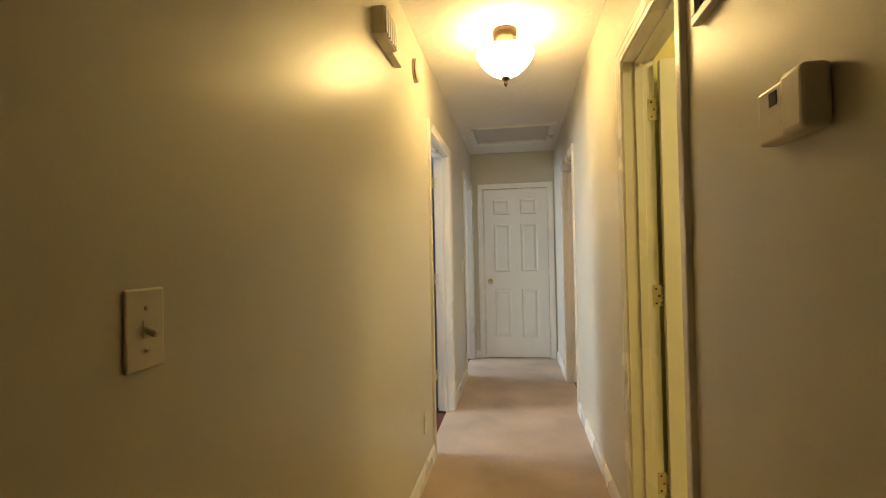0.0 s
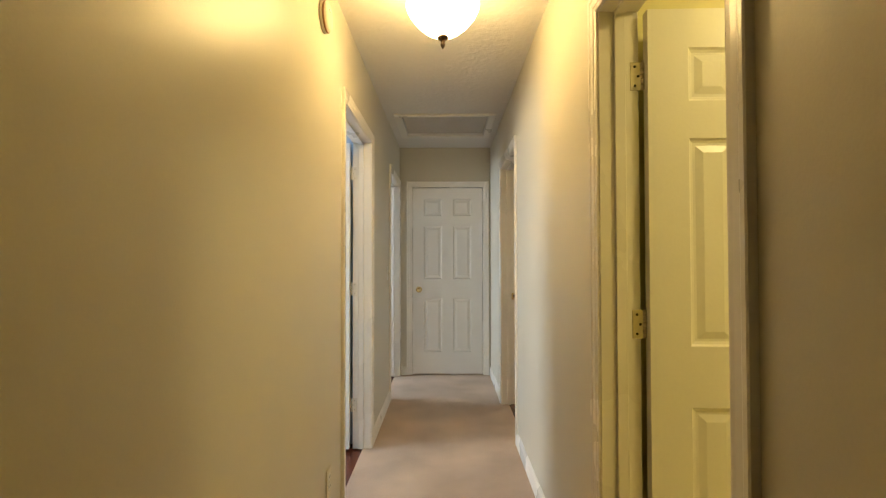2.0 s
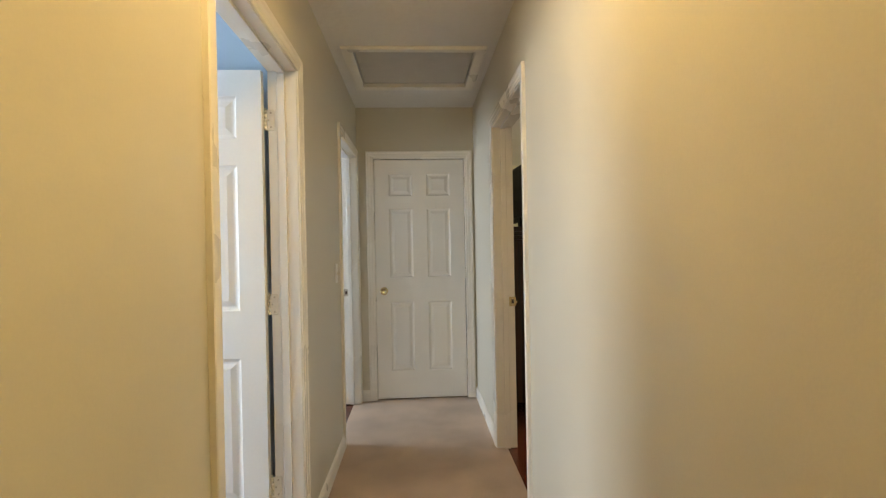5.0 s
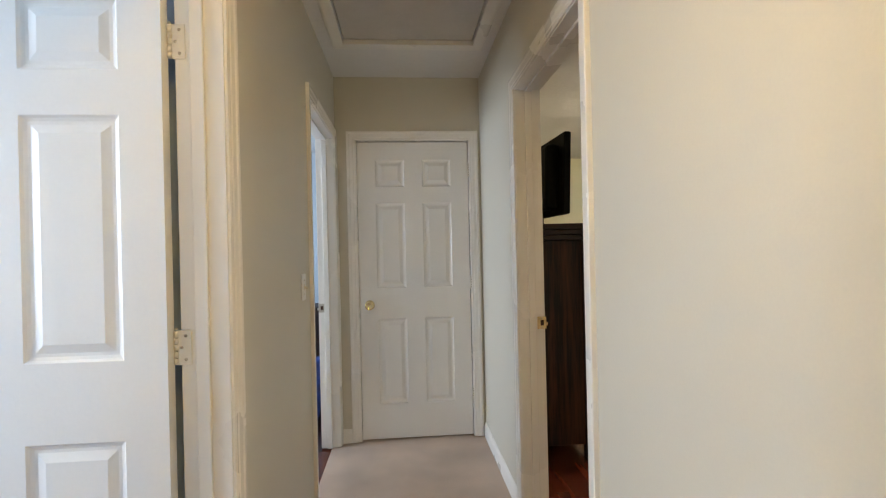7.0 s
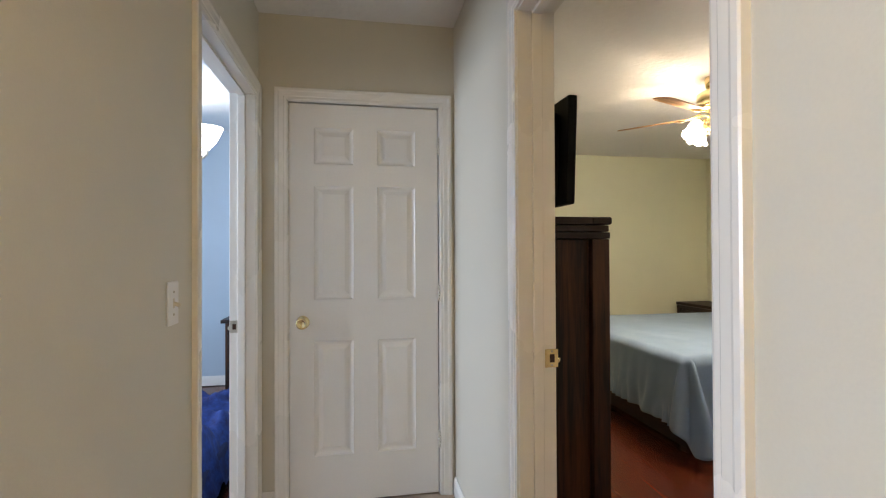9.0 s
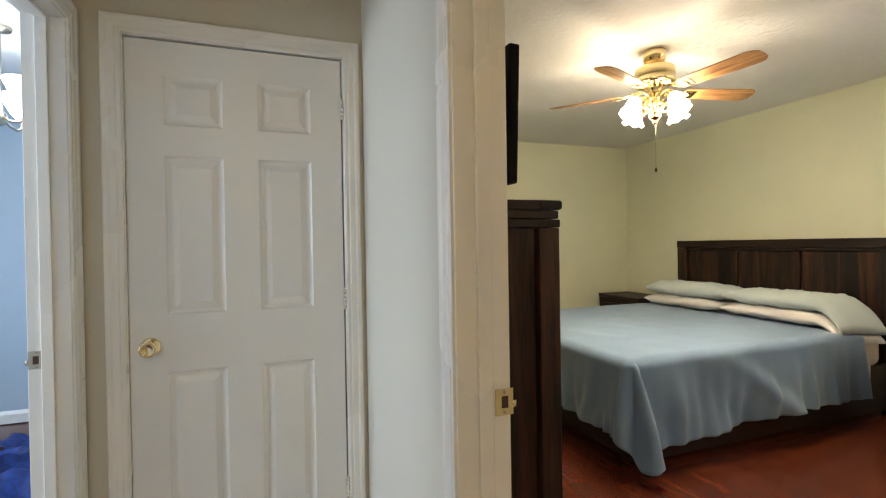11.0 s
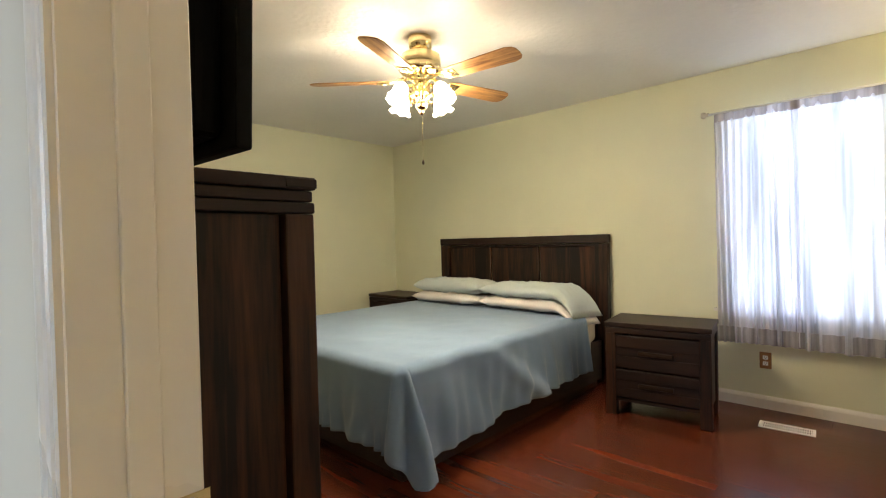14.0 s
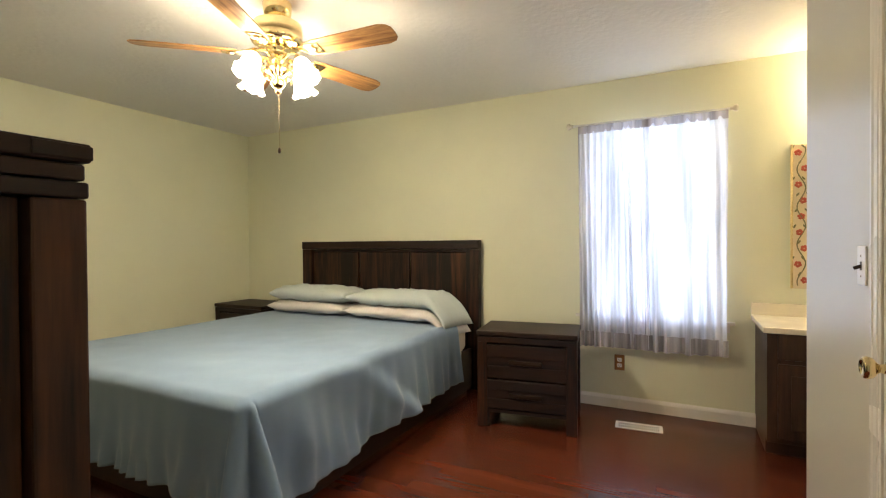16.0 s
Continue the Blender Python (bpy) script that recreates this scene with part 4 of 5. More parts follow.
def blanket():
    """A woven cover laid over the mattress, hanging at the foot and both sides, with a long corner fold."""
    d = thing("blanket", "grey-blue woven blanket spread over the bed with a ruffled hem", "blanket", pose(BEDX0, BEDY0, BTOP))
    L, W = 3.98 - BEDX0, BEDY1 - BEDY0
    bm = bmesh.new()
    na, nb = 150, 170
    foot, side = 0.46, 0.52

    def hang(e, k):
        """Rounded fall over an edge: how far out and how far down for a cloth length e past the edge."""
        r = 0.055
        q = r * math.pi / 2
        if e <= 0:
            return 0.0, 0.0
        if e < q:
            return r * math.sin(e / r), r * (1 - math.cos(e / r))
        return r + (e - q) * k, r + (e - q) * math.sqrt(1 - k * k)

    rows = []
    for i in range(na + 1):
        p = -foot + (L + foot) * i / na
        row = []
        for j in range(nb + 1):
            t = max(0.0, min(1.0, p / L))
            near_drop = side * (1 - 0.14 * t ** 1.3) + 0.03 * math.sin(7 * t + 1) * t
            q = -near_drop + (W + near_drop + side) * j / nb
            ep, eq = max(0.0, -p), max(0.0, -q, q - W)
            sy = -1 if q < 0 else 1
            x, y = max(p, 0.0), min(max(q, 0.0), W)
            z = 0.006 * noise.noise((p * 2.2, q * 2.2, 0.3)) + 0.003 * noise.noise((p * 7, q * 7, 1.3))
            z -= 0.010 * max(0, 1 - min(x, W) / 0.25) ** 2
            e = math.hypot(ep, eq)
            if e > 0:
                if ep > 0 and eq > 0:
                    ang = math.atan2(eq, ep)
                    way = min(math.pi / 2, ang * 1.5) if q < 0 else ang
                    e = min(e, 0.47 + 0.15 * math.sin(2 * ang) ** 2)
                    out, down = hang(e, 0.10 + 0.24 * math.sin(2 * ang))
                    out += 0.045 * math.sin(ang * 7 + 0.2) * min(1, e / 0.4) + 0.012 * math.sin(ang * 13 + 5 * e) * min(1, e / 0.4)
                    x -= out * math.cos(way)
                    y += sy * out * math.sin(way)
                    z -= down * (0.98 if e < 0.5 else 0.98)
                else:
                    out, down = hang(e, 0.10)
                    s = q if ep > 0 else p
                    fall = min(1, e / 0.36)
                    if q < 0:
                        out += fall * 0.016 * math.sin(13 * (p - 0.9 * e) + 1.0) * math.exp(-max(p, 0) / 0.9)
                    out += fall ** 2 * (0.014 * math.sin(s * 23 + 2.0 * math.sin(s * 5)) + 0.007 * math.sin(s * 51 + 1)) + 0.012 * fall * math.sin(s * 6.5)
                    ruff = max(0.0, (e - (0.33 if ep > 0 else 0.9)) / 0.12)
                    out += 0.016 * ruff * math.sin(s * 62 + 3 * math.sin(s * 9))
                    if eq > 0 and q < 0:
                        out += 0.05 * math.exp(-((p - 0.62 - e * 1.2) / 0.10) ** 2) * fall - 0.02 * math.exp(-((p - 0.35 - e * 0.9) / 0.12) ** 2) * fall
                    if ep > 0:
                        x -= out
                    else:
                        y += sy * out
                    z -= down
            z = max(z, -BTOP + 0.03)
            row.append(bm.verts.new((x, y, z)))
        rows.append(row)
    for a, b in zip(rows, rows[1:]):
        for j in range(nb):
            bm.faces.new((a[j], a[j + 1], b[j + 1], b[j])).smooth = True
    bmesh.ops.recalc_face_normals(bm, faces=bm.faces)
    ob = part("cloth", bm, BLANKET_M, d)
    so = ob.modifiers.new("thickness", "SOLIDIFY")
    so.thickness, so.offset = 0.006, 1.0
    return d


blanket()


def bed_sheet():
    """The edge of a pale sheet that shows under the blanket's hem."""
    d = thing("bed_sheet", "cream bed sheet edge showing under the blanket", "bed sheet", pose(3.2, 5.574, 0.30))
    bm = bmesh.new()
    n = 60
    rows = []
    for k in range(5):
        rows.append([bm.verts.new((-0.35 + 1.25 * i / n, -0.002 - 0.008 * k / 4 + 0.006 * math.sin(i * 0.8 + k) * k / 4,
                                   0.10 - (0.20 + 0.035 * math.sin(i * 0.11 + 0.7) + 0.012 * math.sin(i * 0.5)) * k / 4 + 0.10 * i / n)) for i in range(n + 1)])
    for p, q in zip(rows, rows[1:]):
        for i in range(n):
            bm.faces.new((p[i], p[i + 1], q[i + 1], q[i])).smooth = True
    part("hem", bm, SHEET_M, d)


bed_sheet()


def pillow(at, lx, ly, hgt, material, label, seed, sag=0.0):
    """A soft pillow: x depth, y length, with pinched corners and creases."""
    d = thing("pillow", label, "pillow", at, "pillows on the bed")
    bm = bmesh.new()
    nu, nv = 44, 28
    sides = []
    for s in (1, -1):
        grid = []
        for i in range(nu + 1):
            u = -1 + 2 * i / nu
            row = []
            for j in range(nv + 1):
                v = -1 + 2 * j / nv
                f = max(0.0, (1 - abs(u) ** 4.5)) ** 0.5 * max(0.0, (1 - abs(v) ** 3.2)) ** 0.5
                pin = 1 - 0.035 * (1 - abs(u) ** 2) * abs(v) ** 4
                pun = 1 - 0.035 * (1 - abs(v) ** 2) * abs(u) ** 4
                z = s * f * hgt / 2 * (1.0 if s > 0 else 0.75) + 0.020 * f * noise.noise((u * 3 + seed, v * 3, s)) + 0.013 * f * noise.noise((u * 8 + seed, v * 7, s)) + 0.009 * f * (0.5 - abs(noise.noise((u * 5 + v * 4 + seed, v * 5 - u * 2, s + 3)) * 2))
                z -= sag * max(0, -u - 0.55) ** 2 * 2.0
                row.append(bm.verts.new((v * lx / 2 * pin, u * ly / 2 * pun, z)))
            grid.append(row)
        for a, b in zip(grid, grid[1:]):
            for j in range(nv):
                bm.faces.new((a[j], a[j + 1], b[j + 1], b[j])).smooth = True
    bmesh.ops.remove_doubles(bm, verts=bm.verts, dist=0.0004)
    part("case", bm, material, d)
    return d


PX = 4.00
pillow(pose(PX + 0.01, 6.03, BTOP + 0.058, 0, 3, -2), 0.46, 0.99, 0.13, PILLOW_WHITE, "off-white pillow lying flat under another", 1, 0.35)
pillow(pose(PX + 0.02, 6.98, BTOP + 0.056, 0, 3, 2), 0.46, 0.86, 0.13, PILLOW_WHITE, "off-white pillow lying flat under another", 2)
pillow(pose(PX + 0.02, 6.02, BTOP + 0.165, 0, 4, -2), 0.50, 0.98, 0.155, PILLOW_BLUE, "pale grey-blue pillow on top of a white one", 3, 0.45)
pillow(pose(PX + 0.04, 6.96, BTOP + 0.165, 0, 4, 1), 0.50, 0.86, 0.165, PILLOW_BLUE, "pale grey-blue pillow on top of a white one", 4)


def chest():
    """A tall chest against the hall wall; its side with a recessed panel shows."""
    x0, x1, y0, y1, h = RO + 0.02, 1.128, 4.93, 5.86, 1.432
    d = thing("chest_of_drawers", "tall dark-stained wooden chest of drawers with planked sides", "chest of drawers", pose((x0 + x1) / 2, (y0 + y1) / 2, 0))
    w, dp = (x1 - x0) / 2, (y1 - y0) / 2
    for z0, z1, ins, nm in ((h - 0.034, h, 0.0, "top"), (h - 0.066, h - 0.037, 0.007, "top_board"), (h - 0.098, h - 0.069, 0.003, "top_frieze")):
        bm = bmesh.new()
        rbox(bm, -w, w - ins, -dp + ins, dp - ins, z0, z1, 0.004)
        part(nm, bm, DARKWOOD_X, d)
    bm = bmesh.new()
    rbox(bm, w - 0.09, w + 0.002, -dp - 0.003, -dp + 0.09, h - 0.03, h - 0.004, 0.003)
    part("corner_block", bm, DARKWOOD_X, d)
    p = 0.085
    for x in (-w + 0.004, w - 0.006 - p):
        for y in (-dp + 0.004, dp - 0.004 - p):
            bm = bmesh.new()
            rbox(bm, x, x + p, y, y + p, 0, h - 0.1, 0.005)
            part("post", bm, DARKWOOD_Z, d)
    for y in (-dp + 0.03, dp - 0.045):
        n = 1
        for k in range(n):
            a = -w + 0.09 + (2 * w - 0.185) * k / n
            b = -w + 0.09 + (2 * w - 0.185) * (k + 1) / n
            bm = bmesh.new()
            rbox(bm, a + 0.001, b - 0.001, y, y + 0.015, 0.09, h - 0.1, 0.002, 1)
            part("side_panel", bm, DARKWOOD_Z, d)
    bm = bmesh.new()
    rbox(bm, -w + 0.01, -w + 0.025, -dp + 0.09, dp - 0.09, 0.09, h - 0.1, 0.002, 1)
    part("back_panel", bm, DARKWOOD_Z, d)
    for k in range(5):
        z0 = 0.10 + k * (h - 0.21) / 5
        z1 = z0 + (h - 0.21) / 5 - 0.008
        bm = bmesh.new()
        rbox(bm, w - 0.035, w - 0.012, -dp + 0.094, dp - 0.094, z0, z1, 0.003)
        dr = part("drawer_front", bm, DARKWOOD_Y, d)
        for y in (-0.2, 0.2):
            bm = bmesh.new()
            rbox(bm, w - 0.013, w + 0.008, y - 0.06, y + 0.06, (z0 + z1) / 2 - 0.012, (z0 + z1) / 2 + 0.012, 0.005)
            part("handle", bm, BRONZE, dr)


chest()


def television():
    d = thing("television", "black flat-screen television standing over the chest", "television", pose(0.918, 5.36, 1.432, 0, 0, 0))
    b2 = bmesh.new()
    rbox(b2, -0.022, 0.022, -0.41, 0.41, 0.06, 0.56, 0.008)
    bm = bmesh.new()
    tilt = pose(0, 0, 0, 0, 2, 3)
    merge(bm, b2, tilt)
    part("bezel", bm, BLACK, d)
    b2 = bmesh.new()
    rbox(b2, 0.0215, 0.0228, -0.385, 0.385, 0.085, 0.535, 0.0005, 1)
    bm = bmesh.new()
    merge(bm, b2, tilt)
    part("screen", bm, mat("dark_screen", (0.004, 0.004, 0.005), 0.06, var=0.0, bump=0.0), d, "dark glossy screen")
    b2 = bmesh.new()
    rbox(b2, -0.105, -0.018, -0.34, 0.34, 0.09, 0.50, 0.03, 3)
    bm = bmesh.new()
    merge(bm, b2, tilt)
    part("back_housing", bm, BLACK, d)
    bm = bmesh.new()
    rbox(bm, -0.05, -0.01, -0.05, 0.05, 0.008, 0.10, 0.006)
    part("stand_neck", bm, BLACK, d)
    bm = bmesh.new()
    lathe(bm, [(0.0, 0.0), (0.15, 0.0), (0.155, 0.005), (0.14, 0.011), (0.0, 0.014)], 32, (-0.03, 0, 0.0005))
    part("stand_foot", bm, BLACK, d)


television()


# ---- ceiling fan ----
def ceiling_fan():
    d = thing("ceiling_fan", "brass ceiling fan with five oak blades and four lit tulip lamps", "ceiling fan", pose(2.416, 5.804, CEIL - 0.035))
    bm = bmesh.new()
    lathe(bm, [(0.0, 0.035), (0.068, 0.035), (0.072, 0.024), (0.066, -0.03), (0.045, -0.048), (0.022, -0.055), (0.0, -0.055)], 36)
    part("canopy", bm, BRASS, d)
    bm = bmesh.new()
    lathe(bm, [(0.0, -0.05), (0.03, -0.052), (0.05, -0.058), (0.10, -0.066), (0.118, -0.078), (0.122, -0.10), (0.122, -0.135), (0.116, -0.150), (0.125, -0.156),
               (0.126, -0.170), (0.110, -0.182), (0.07, -0.192), (0.0, -0.195)], 44)
    part("motor_housing", bm, BRASS, d, "polished brass motor housing")
    bm = bmesh.new()
    for k in range(24):
        a = 2 * math.pi * k / 24
        lathe(bm, [(0, 0), (0.009, 0.0), (0.007, 0.005), (0, 0.006)], 8, (0.122 * math.cos(a), 0.122 * math.sin(a), -0.163))
    part("beading", bm, BRASS, d)
    bm = bmesh.new()
    lathe(bm, [(0.0, -0.19), (0.055, -0.192), (0.06, -0.205), (0.045, -0.215), (0.05, -0.23), (0.058, -0.26), (0.05, -0.29), (0.062, -0.30), (0.06, -0.315), (0.035, -0.33),
               (0.02, -0.345), (0.03, -0.358), (0.036, -0.375), (0.026, -0.392), (0.012, -0.40), (0.016, -0.41), (0.010, -0.425), (0.0, -0.43)], 32)
    part("light_kit", bm, BRASS, d, "turned brass lamp holder")
    for k in range(5):
        a = radians(131 + 72 * k)
        b2 = bmesh.new()
        # outline of the blade: narrow root, wide tip with cut corners
        out = [(0.19, -0.045), (0.24, -0.056), (0.61, -0.068), (0.648, -0.056), (0.664, -0.036), (0.668, 0.0), (0.664, 0.036), (0.648, 0.056), (0.61, 0.068), (0.24, 0.056), (0.19, 0.045)]
        top = [b2.verts.new((x, y, 0.003)) for x, y in out]
        bot = [b2.verts.new((x, y, -0.003)) for x, y in out]
        b2.faces.new(top)
        b2.faces.new(bot[::-1])
        for i in range(len(out)):
            j = (i + 1) % len(out)
            b2.faces.new((top[i], bot[i], bot[j], top[j]))
        part("blade", b2, OAK, d, "oak fan blade", pose(0, 0, -0.226, 0, 0, math.degrees(a)) @ pose(0, 0, 0, -12, 0, 0))
        b2 = bmesh.new()
        tube(b2, [(0.10, 0, 0.022), (0.14, 0.012, 0.008), (0.18, 0.022, -0.004), (0.24, 0.03, -0.008)], 0.006)
        tube(b2, [(0.10, 0, 0.022), (0.14, -0.012, 0.008), (0.18, -0.022, -0.004), (0.24, -0.03, -0.008)], 0.006)
        rbox(b2, 0.185, 0.265, -0.038, 0.038, -0.009, -0.0045, 0.002, 1)
        lathe(b2, [(0, 0), (0.02, 0.0), (0.018, -0.006), (0, -0.008)], 14, (0.225, 0, -0.009))
        part("blade_bracket", b2, BRASS, d, "scrolled brass blade bracket", pose(0, 0, -0.226, 0, 0, math.degrees(a)) @ pose(0, 0, 0, -12, 0, 0))
    for k in range(4):
        a = 90 + 90 * k
        b2 = bmesh.new()
        tube(b2, [(0.045, 0, -0.255), (0.075, 0, -0.235), (0.115, 0, -0.24), (0.138, 0, -0.255), (0.146, 0, -0.27)], 0.006)
        lathe(b2, [(0.0, 0.012), (0.018, 0.01), (0.024, 0.0), (0.022, -0.012), (0.0, -0.014)], 16, (0.146, 0, -0.274))
        tube(b2, [(0.05, 0.0, -0.30), (0.07, 0.01, -0.32), (0.062, 0.0, -0.345), (0.045, 0, -0.335)], 0.004)
        arm = part("lamp_arm", b2, BRASS, d, at=pose(0, 0, 0, 0, 0, a))
        b2 = bmesh.new()
        prof = [(0.022, 0.0), (0.032, -0.012), (0.042, -0.035), (0.046, -0.06), (0.050, -0.085), (0.060, -0.108), (0.066, -0.116)]
        seg = 32
        rings = []
        for r, h in prof + [(r - 0.003, h) for r, h in prof[::-1]]:
            wob = max(0.0, (-h - 0.07) / 0.046)
            rings.append([b2.verts.new((r * (1 + 0.10 * wob * math.cos(6 * t)) * math.cos(t), r * (1 + 0.10 * wob * math.cos(6 * t)) * math.sin(t), h + 0.008 * wob * math.cos(6 * t)))
                          for t in (2 * math.pi * q / seg for q in range(seg))])
        for ra, rb in zip(rings, rings[1:]):
            for q in range(seg):
                b2.faces.new((ra[q], ra[(q + 1) % seg], rb[(q + 1) % seg], rb[q])).smooth = True
        part("tulip_shade", b2, FAN_GLASS, arm, "lit frosted tulip glass", pose(0.148, 0, -0.276, 0, -24, 0))
        b2 = bmesh.new()
        lathe(b2, [(0.0, -0.03), (0.012, -0.034), (0.016, -0.05), (0.021, -0.072), (0.019, -0.086), (0.010, -0.097), (0.0, -0.10)], 16)
        part("bulb", b2, FAN_BULB, arm, "lit bulb", pose(0.148, 0, -0.276, 0, -24, 0))
    for k in range(4):
        b2 = bmesh.new()
        for s in (-1, 1):
            tube(b2, [(0.045, 0, -0.245), (0.075, 0.012 * s, -0.25), (0.092, 0.02 * s, -0.275), (0.08, 0.022 * s, -0.30), (0.062, 0.012 * s, -0.295), (0.068, 0.006 * s, -0.278)], 0.0035, 6)
            tube(b2, [(0.05, 0, -0.30), (0.078, 0.014 * s, -0.315), (0.085, 0.018 * s, -0.345), (0.066, 0.01 * s, -0.36), (0.052, 0.004 * s, -0.345)], 0.0035, 6)
        tube(b2, [(0.06, 0, -0.24), (0.085, 0, -0.29), (0.075, 0, -0.34), (0.06, 0, -0.375)], 0.004, 6)
        part("scroll_ornament", b2, BRASS, d, "cast brass scrollwork", pose(0, 0, 0, 0, 0, 45 + 90 * k))
    bm = bmesh.new()
    z = -0.43
    while z > -0.70:
        bmesh.ops.create_icosphere(bm, subdivisions=1, radius=0.0022, matrix=Matrix.Translation((0.004, 0.0, z)))
        z -= 0.0052
    part("pull_chain", bm, BRASS, d, "beaded pull chain")
    bm = bmesh.new()
    lathe(bm, [(0.0, -0.695), (0.004, -0.698), (0.008, -0.712), (0.006, -0.722), (0.0, -0.726)], 12, (0.004, 0, 0))
    part("chain_weight", bm, BRONZE, d)


ceiling_fan()


# ---- floor vent, vanity, framed mirror, closet ----
def floor_vent():
    d = thing("floor_vent", "white slatted floor register under the window", "floor vent", pose(4.075, 4.24, 0.0, 0, 0, 4))
    w, l = 0.062, 0.148
    for a in ((-w, w, -l, -l + 0.018), (-w, w, l - 0.018, l), (-w, -w + 0.018, -l + 0.018, l - 0.018), (w - 0.018, w, -l + 0.018, l - 0.018)):
        bm = bmesh.new()
        rbox(bm, a[0], a[1], a[2], a[3], 0.0, 0.006, 0.002, 1)
        part("frame", bm, WHITE_PLASTIC, d)
    # Dark sheet in place of the duct's shade between the slats.
    bm = bmesh.new()
    box(bm, -w + 0.016, w - 0.016, -l + 0.016, l - 0.016, 0.0, 0.0012)
    part("shade_backing", bm, DARK, d)
    n = 22
    for k in range(n):
        y = -l + 0.022 + (2 * l - 0.044) * k / (n - 1)
        bm = bmesh.new()
        box(bm, -w + 0.018, w - 0.018, y - 0.003, y + 0.003, 0.0015, 0.005)
        part("slat", bm, WHITE_PLASTIC, d)
    bm = bmesh.new()
    rbox(bm, -0.004, 0.004, -l + 0.018, l - 0.018, 0.002, 0.0056, 0.001, 1)
    part("cross_bar", bm, WHITE_PLASTIC, d)


floor_vent()


def vanity():
    x0, x1, y0, y1, h = 3.90, BX - 0.003, 2.10, 3.54, 0.727
    d = thing("vanity_cabinet", "dark brown wooden vanity cabinet in the alcove", "cabinet", pose((x0 + x1) / 2, (y0 + y1) / 2, 0))
    ox, oy = (x0 + x1) / 2, (y0 + y1) / 2
    bm = bmesh.new()
    rbox(bm, x0 + 0.02 - ox, x1 - ox, y0 - oy, y1 - oy, 0.09, h, 0.003, 1)
    part("body", bm, VANITYWOOD, d)
    bm = bmesh.new()
    rbox(bm, x0 + 0.09 - ox, x1 - ox, y0 - oy, y1 - 0.002 - oy, 0.0, 0.089, 0.002, 1)
    part("plinth", bm, VANITYWOOD, d)
    for k in range(3):
        a, b = y1 - 0.03 - (k + 1) * 0.45, y1 - 0.03 - k * 0.45 - 0.02
        bm = bmesh.new()
        rbox(bm, x0 - ox, x0 + 0.019 - ox, a - oy, b - oy, 0.12, 0.55, 0.004)
        dr = part("cabinet_door", bm, VANITYWOOD, d)
        bm = bmesh.new()
        rbox(bm, x0 - 0.008 - ox, x0 + 0.001 - ox, a + 0.06 - oy, b - 0.06 - oy, 0.18, 0.49, 0.004)
        part("raised_panel", bm, VANITYWOOD, dr)
        bm = bmesh.new()
        rbox(bm, x0 - ox, x0 + 0.019 - ox, a - oy, b - oy, 0.575, 0.74, 0.004)
        part("drawer_front", bm, VANITYWOOD, d)
    t = thing("marble_worktop", "cream cultured marble vanity top with a backsplash", "countertop", pose(ox, oy, h))
    bm = bmesh.new()
    rbox(bm, x0 - 0.03 - ox, x1 - ox, y0 - 0.01 - oy, y1 + 0.025 - oy, 0.0, 0.034, 0.006)
    part("slab", bm, COUNTER, t)
    bm = bmesh.new()
    rbox(bm, x1 - 0.022 - ox, x1 - ox, y0 - 0.01 - oy, y1 + 0.025 - oy, 0.0345, 0.115, 0.005)
    part("backsplash", bm, COUNTER, t)


vanity()


def framed_mirror():
    """A mirror in a wide cream frame with painted vines and flowers in relief."""
    y1, y0, z0, z1, f = 3.345, 2.45, 0.945, 1.875, 0.10
    d = thing("mirror", "mirror in a cream frame with red flowers and vines", "mirror", pose(BX, (y0 + y1) / 2, (z0 + z1) / 2))
    w, h = (y1 - y0) / 2, (z1 - z0) / 2
    sides = ((w - f, w, -h, h), (-w, -w + f, -h, h), (-w + f, w - f, -h, -h + f), (-w + f, w - f, h - f, h))
    for a in sides:
        bm = bmesh.new()
        rbox(bm, -0.028, -0.002, a[0], a[1], a[2], a[3], 0.004)
        part("frame_side", bm, CREAM_TILE, d)
    for a, b in ((w - 0.006, w + 0.008), (w - f - 0.004, w - f + 0.006)):
        bm = bmesh.new()
        rbox(bm, -0.034, -0.027, a, b, -h, h, 0.002, 1)
        part("edge_bead", bm, BRASS, d)
    yc = w - f / 2
    bm = bmesh.new()
    pts = [(-0.031, yc + 0.022 * math.sin(z * 26), z) for z in np.linspace(-h + 0.02, h - 0.02, 90)]
    tube(bm, pts, 0.004, 6)
    part("vine", bm, GREEN_GLAZE, d, "olive green vine in relief")
    for k in range(9):
        z = -h + 0.055 + k * (2 * h - 0.11) / 8
        y = yc - 0.018 * math.sin(z * 26)
        bm = bmesh.new()
        for q in range(5):
            a = 2 * math.pi * q / 5 + k
            bmesh.ops.create_icosphere(bm, subdivisions=1, radius=0.011, matrix=Matrix.Translation((-0.031, y + 0.012 * math.cos(a), z + 0.012 * math.sin(a))) @ Matrix.Diagonal((0.4, 1, 1, 1)))
        part("flower", bm, RED_GLAZE, d, "rust-red flower in relief")
        bm = bmesh.new()
        for q in (-1, 1):
            bmesh.ops.create_icosphere(bm, subdivisions=1, radius=0.013, matrix=Matrix.Translation((-0.030, y + 0.026 * q, z + 0.04)) @ pose(0, 0, 0, 35 * q) @ Matrix.Diagonal((0.3, 0.5, 1.2, 1)))
        part("leaves", bm, GREEN_GLAZE, d)
    bm = bmesh.new()
    box(bm, -0.012, -0.004, -w + f, w - f, -h + f, h - f)
    part("mirror_glass", bm, MIRROR, d)


framed_mirror()


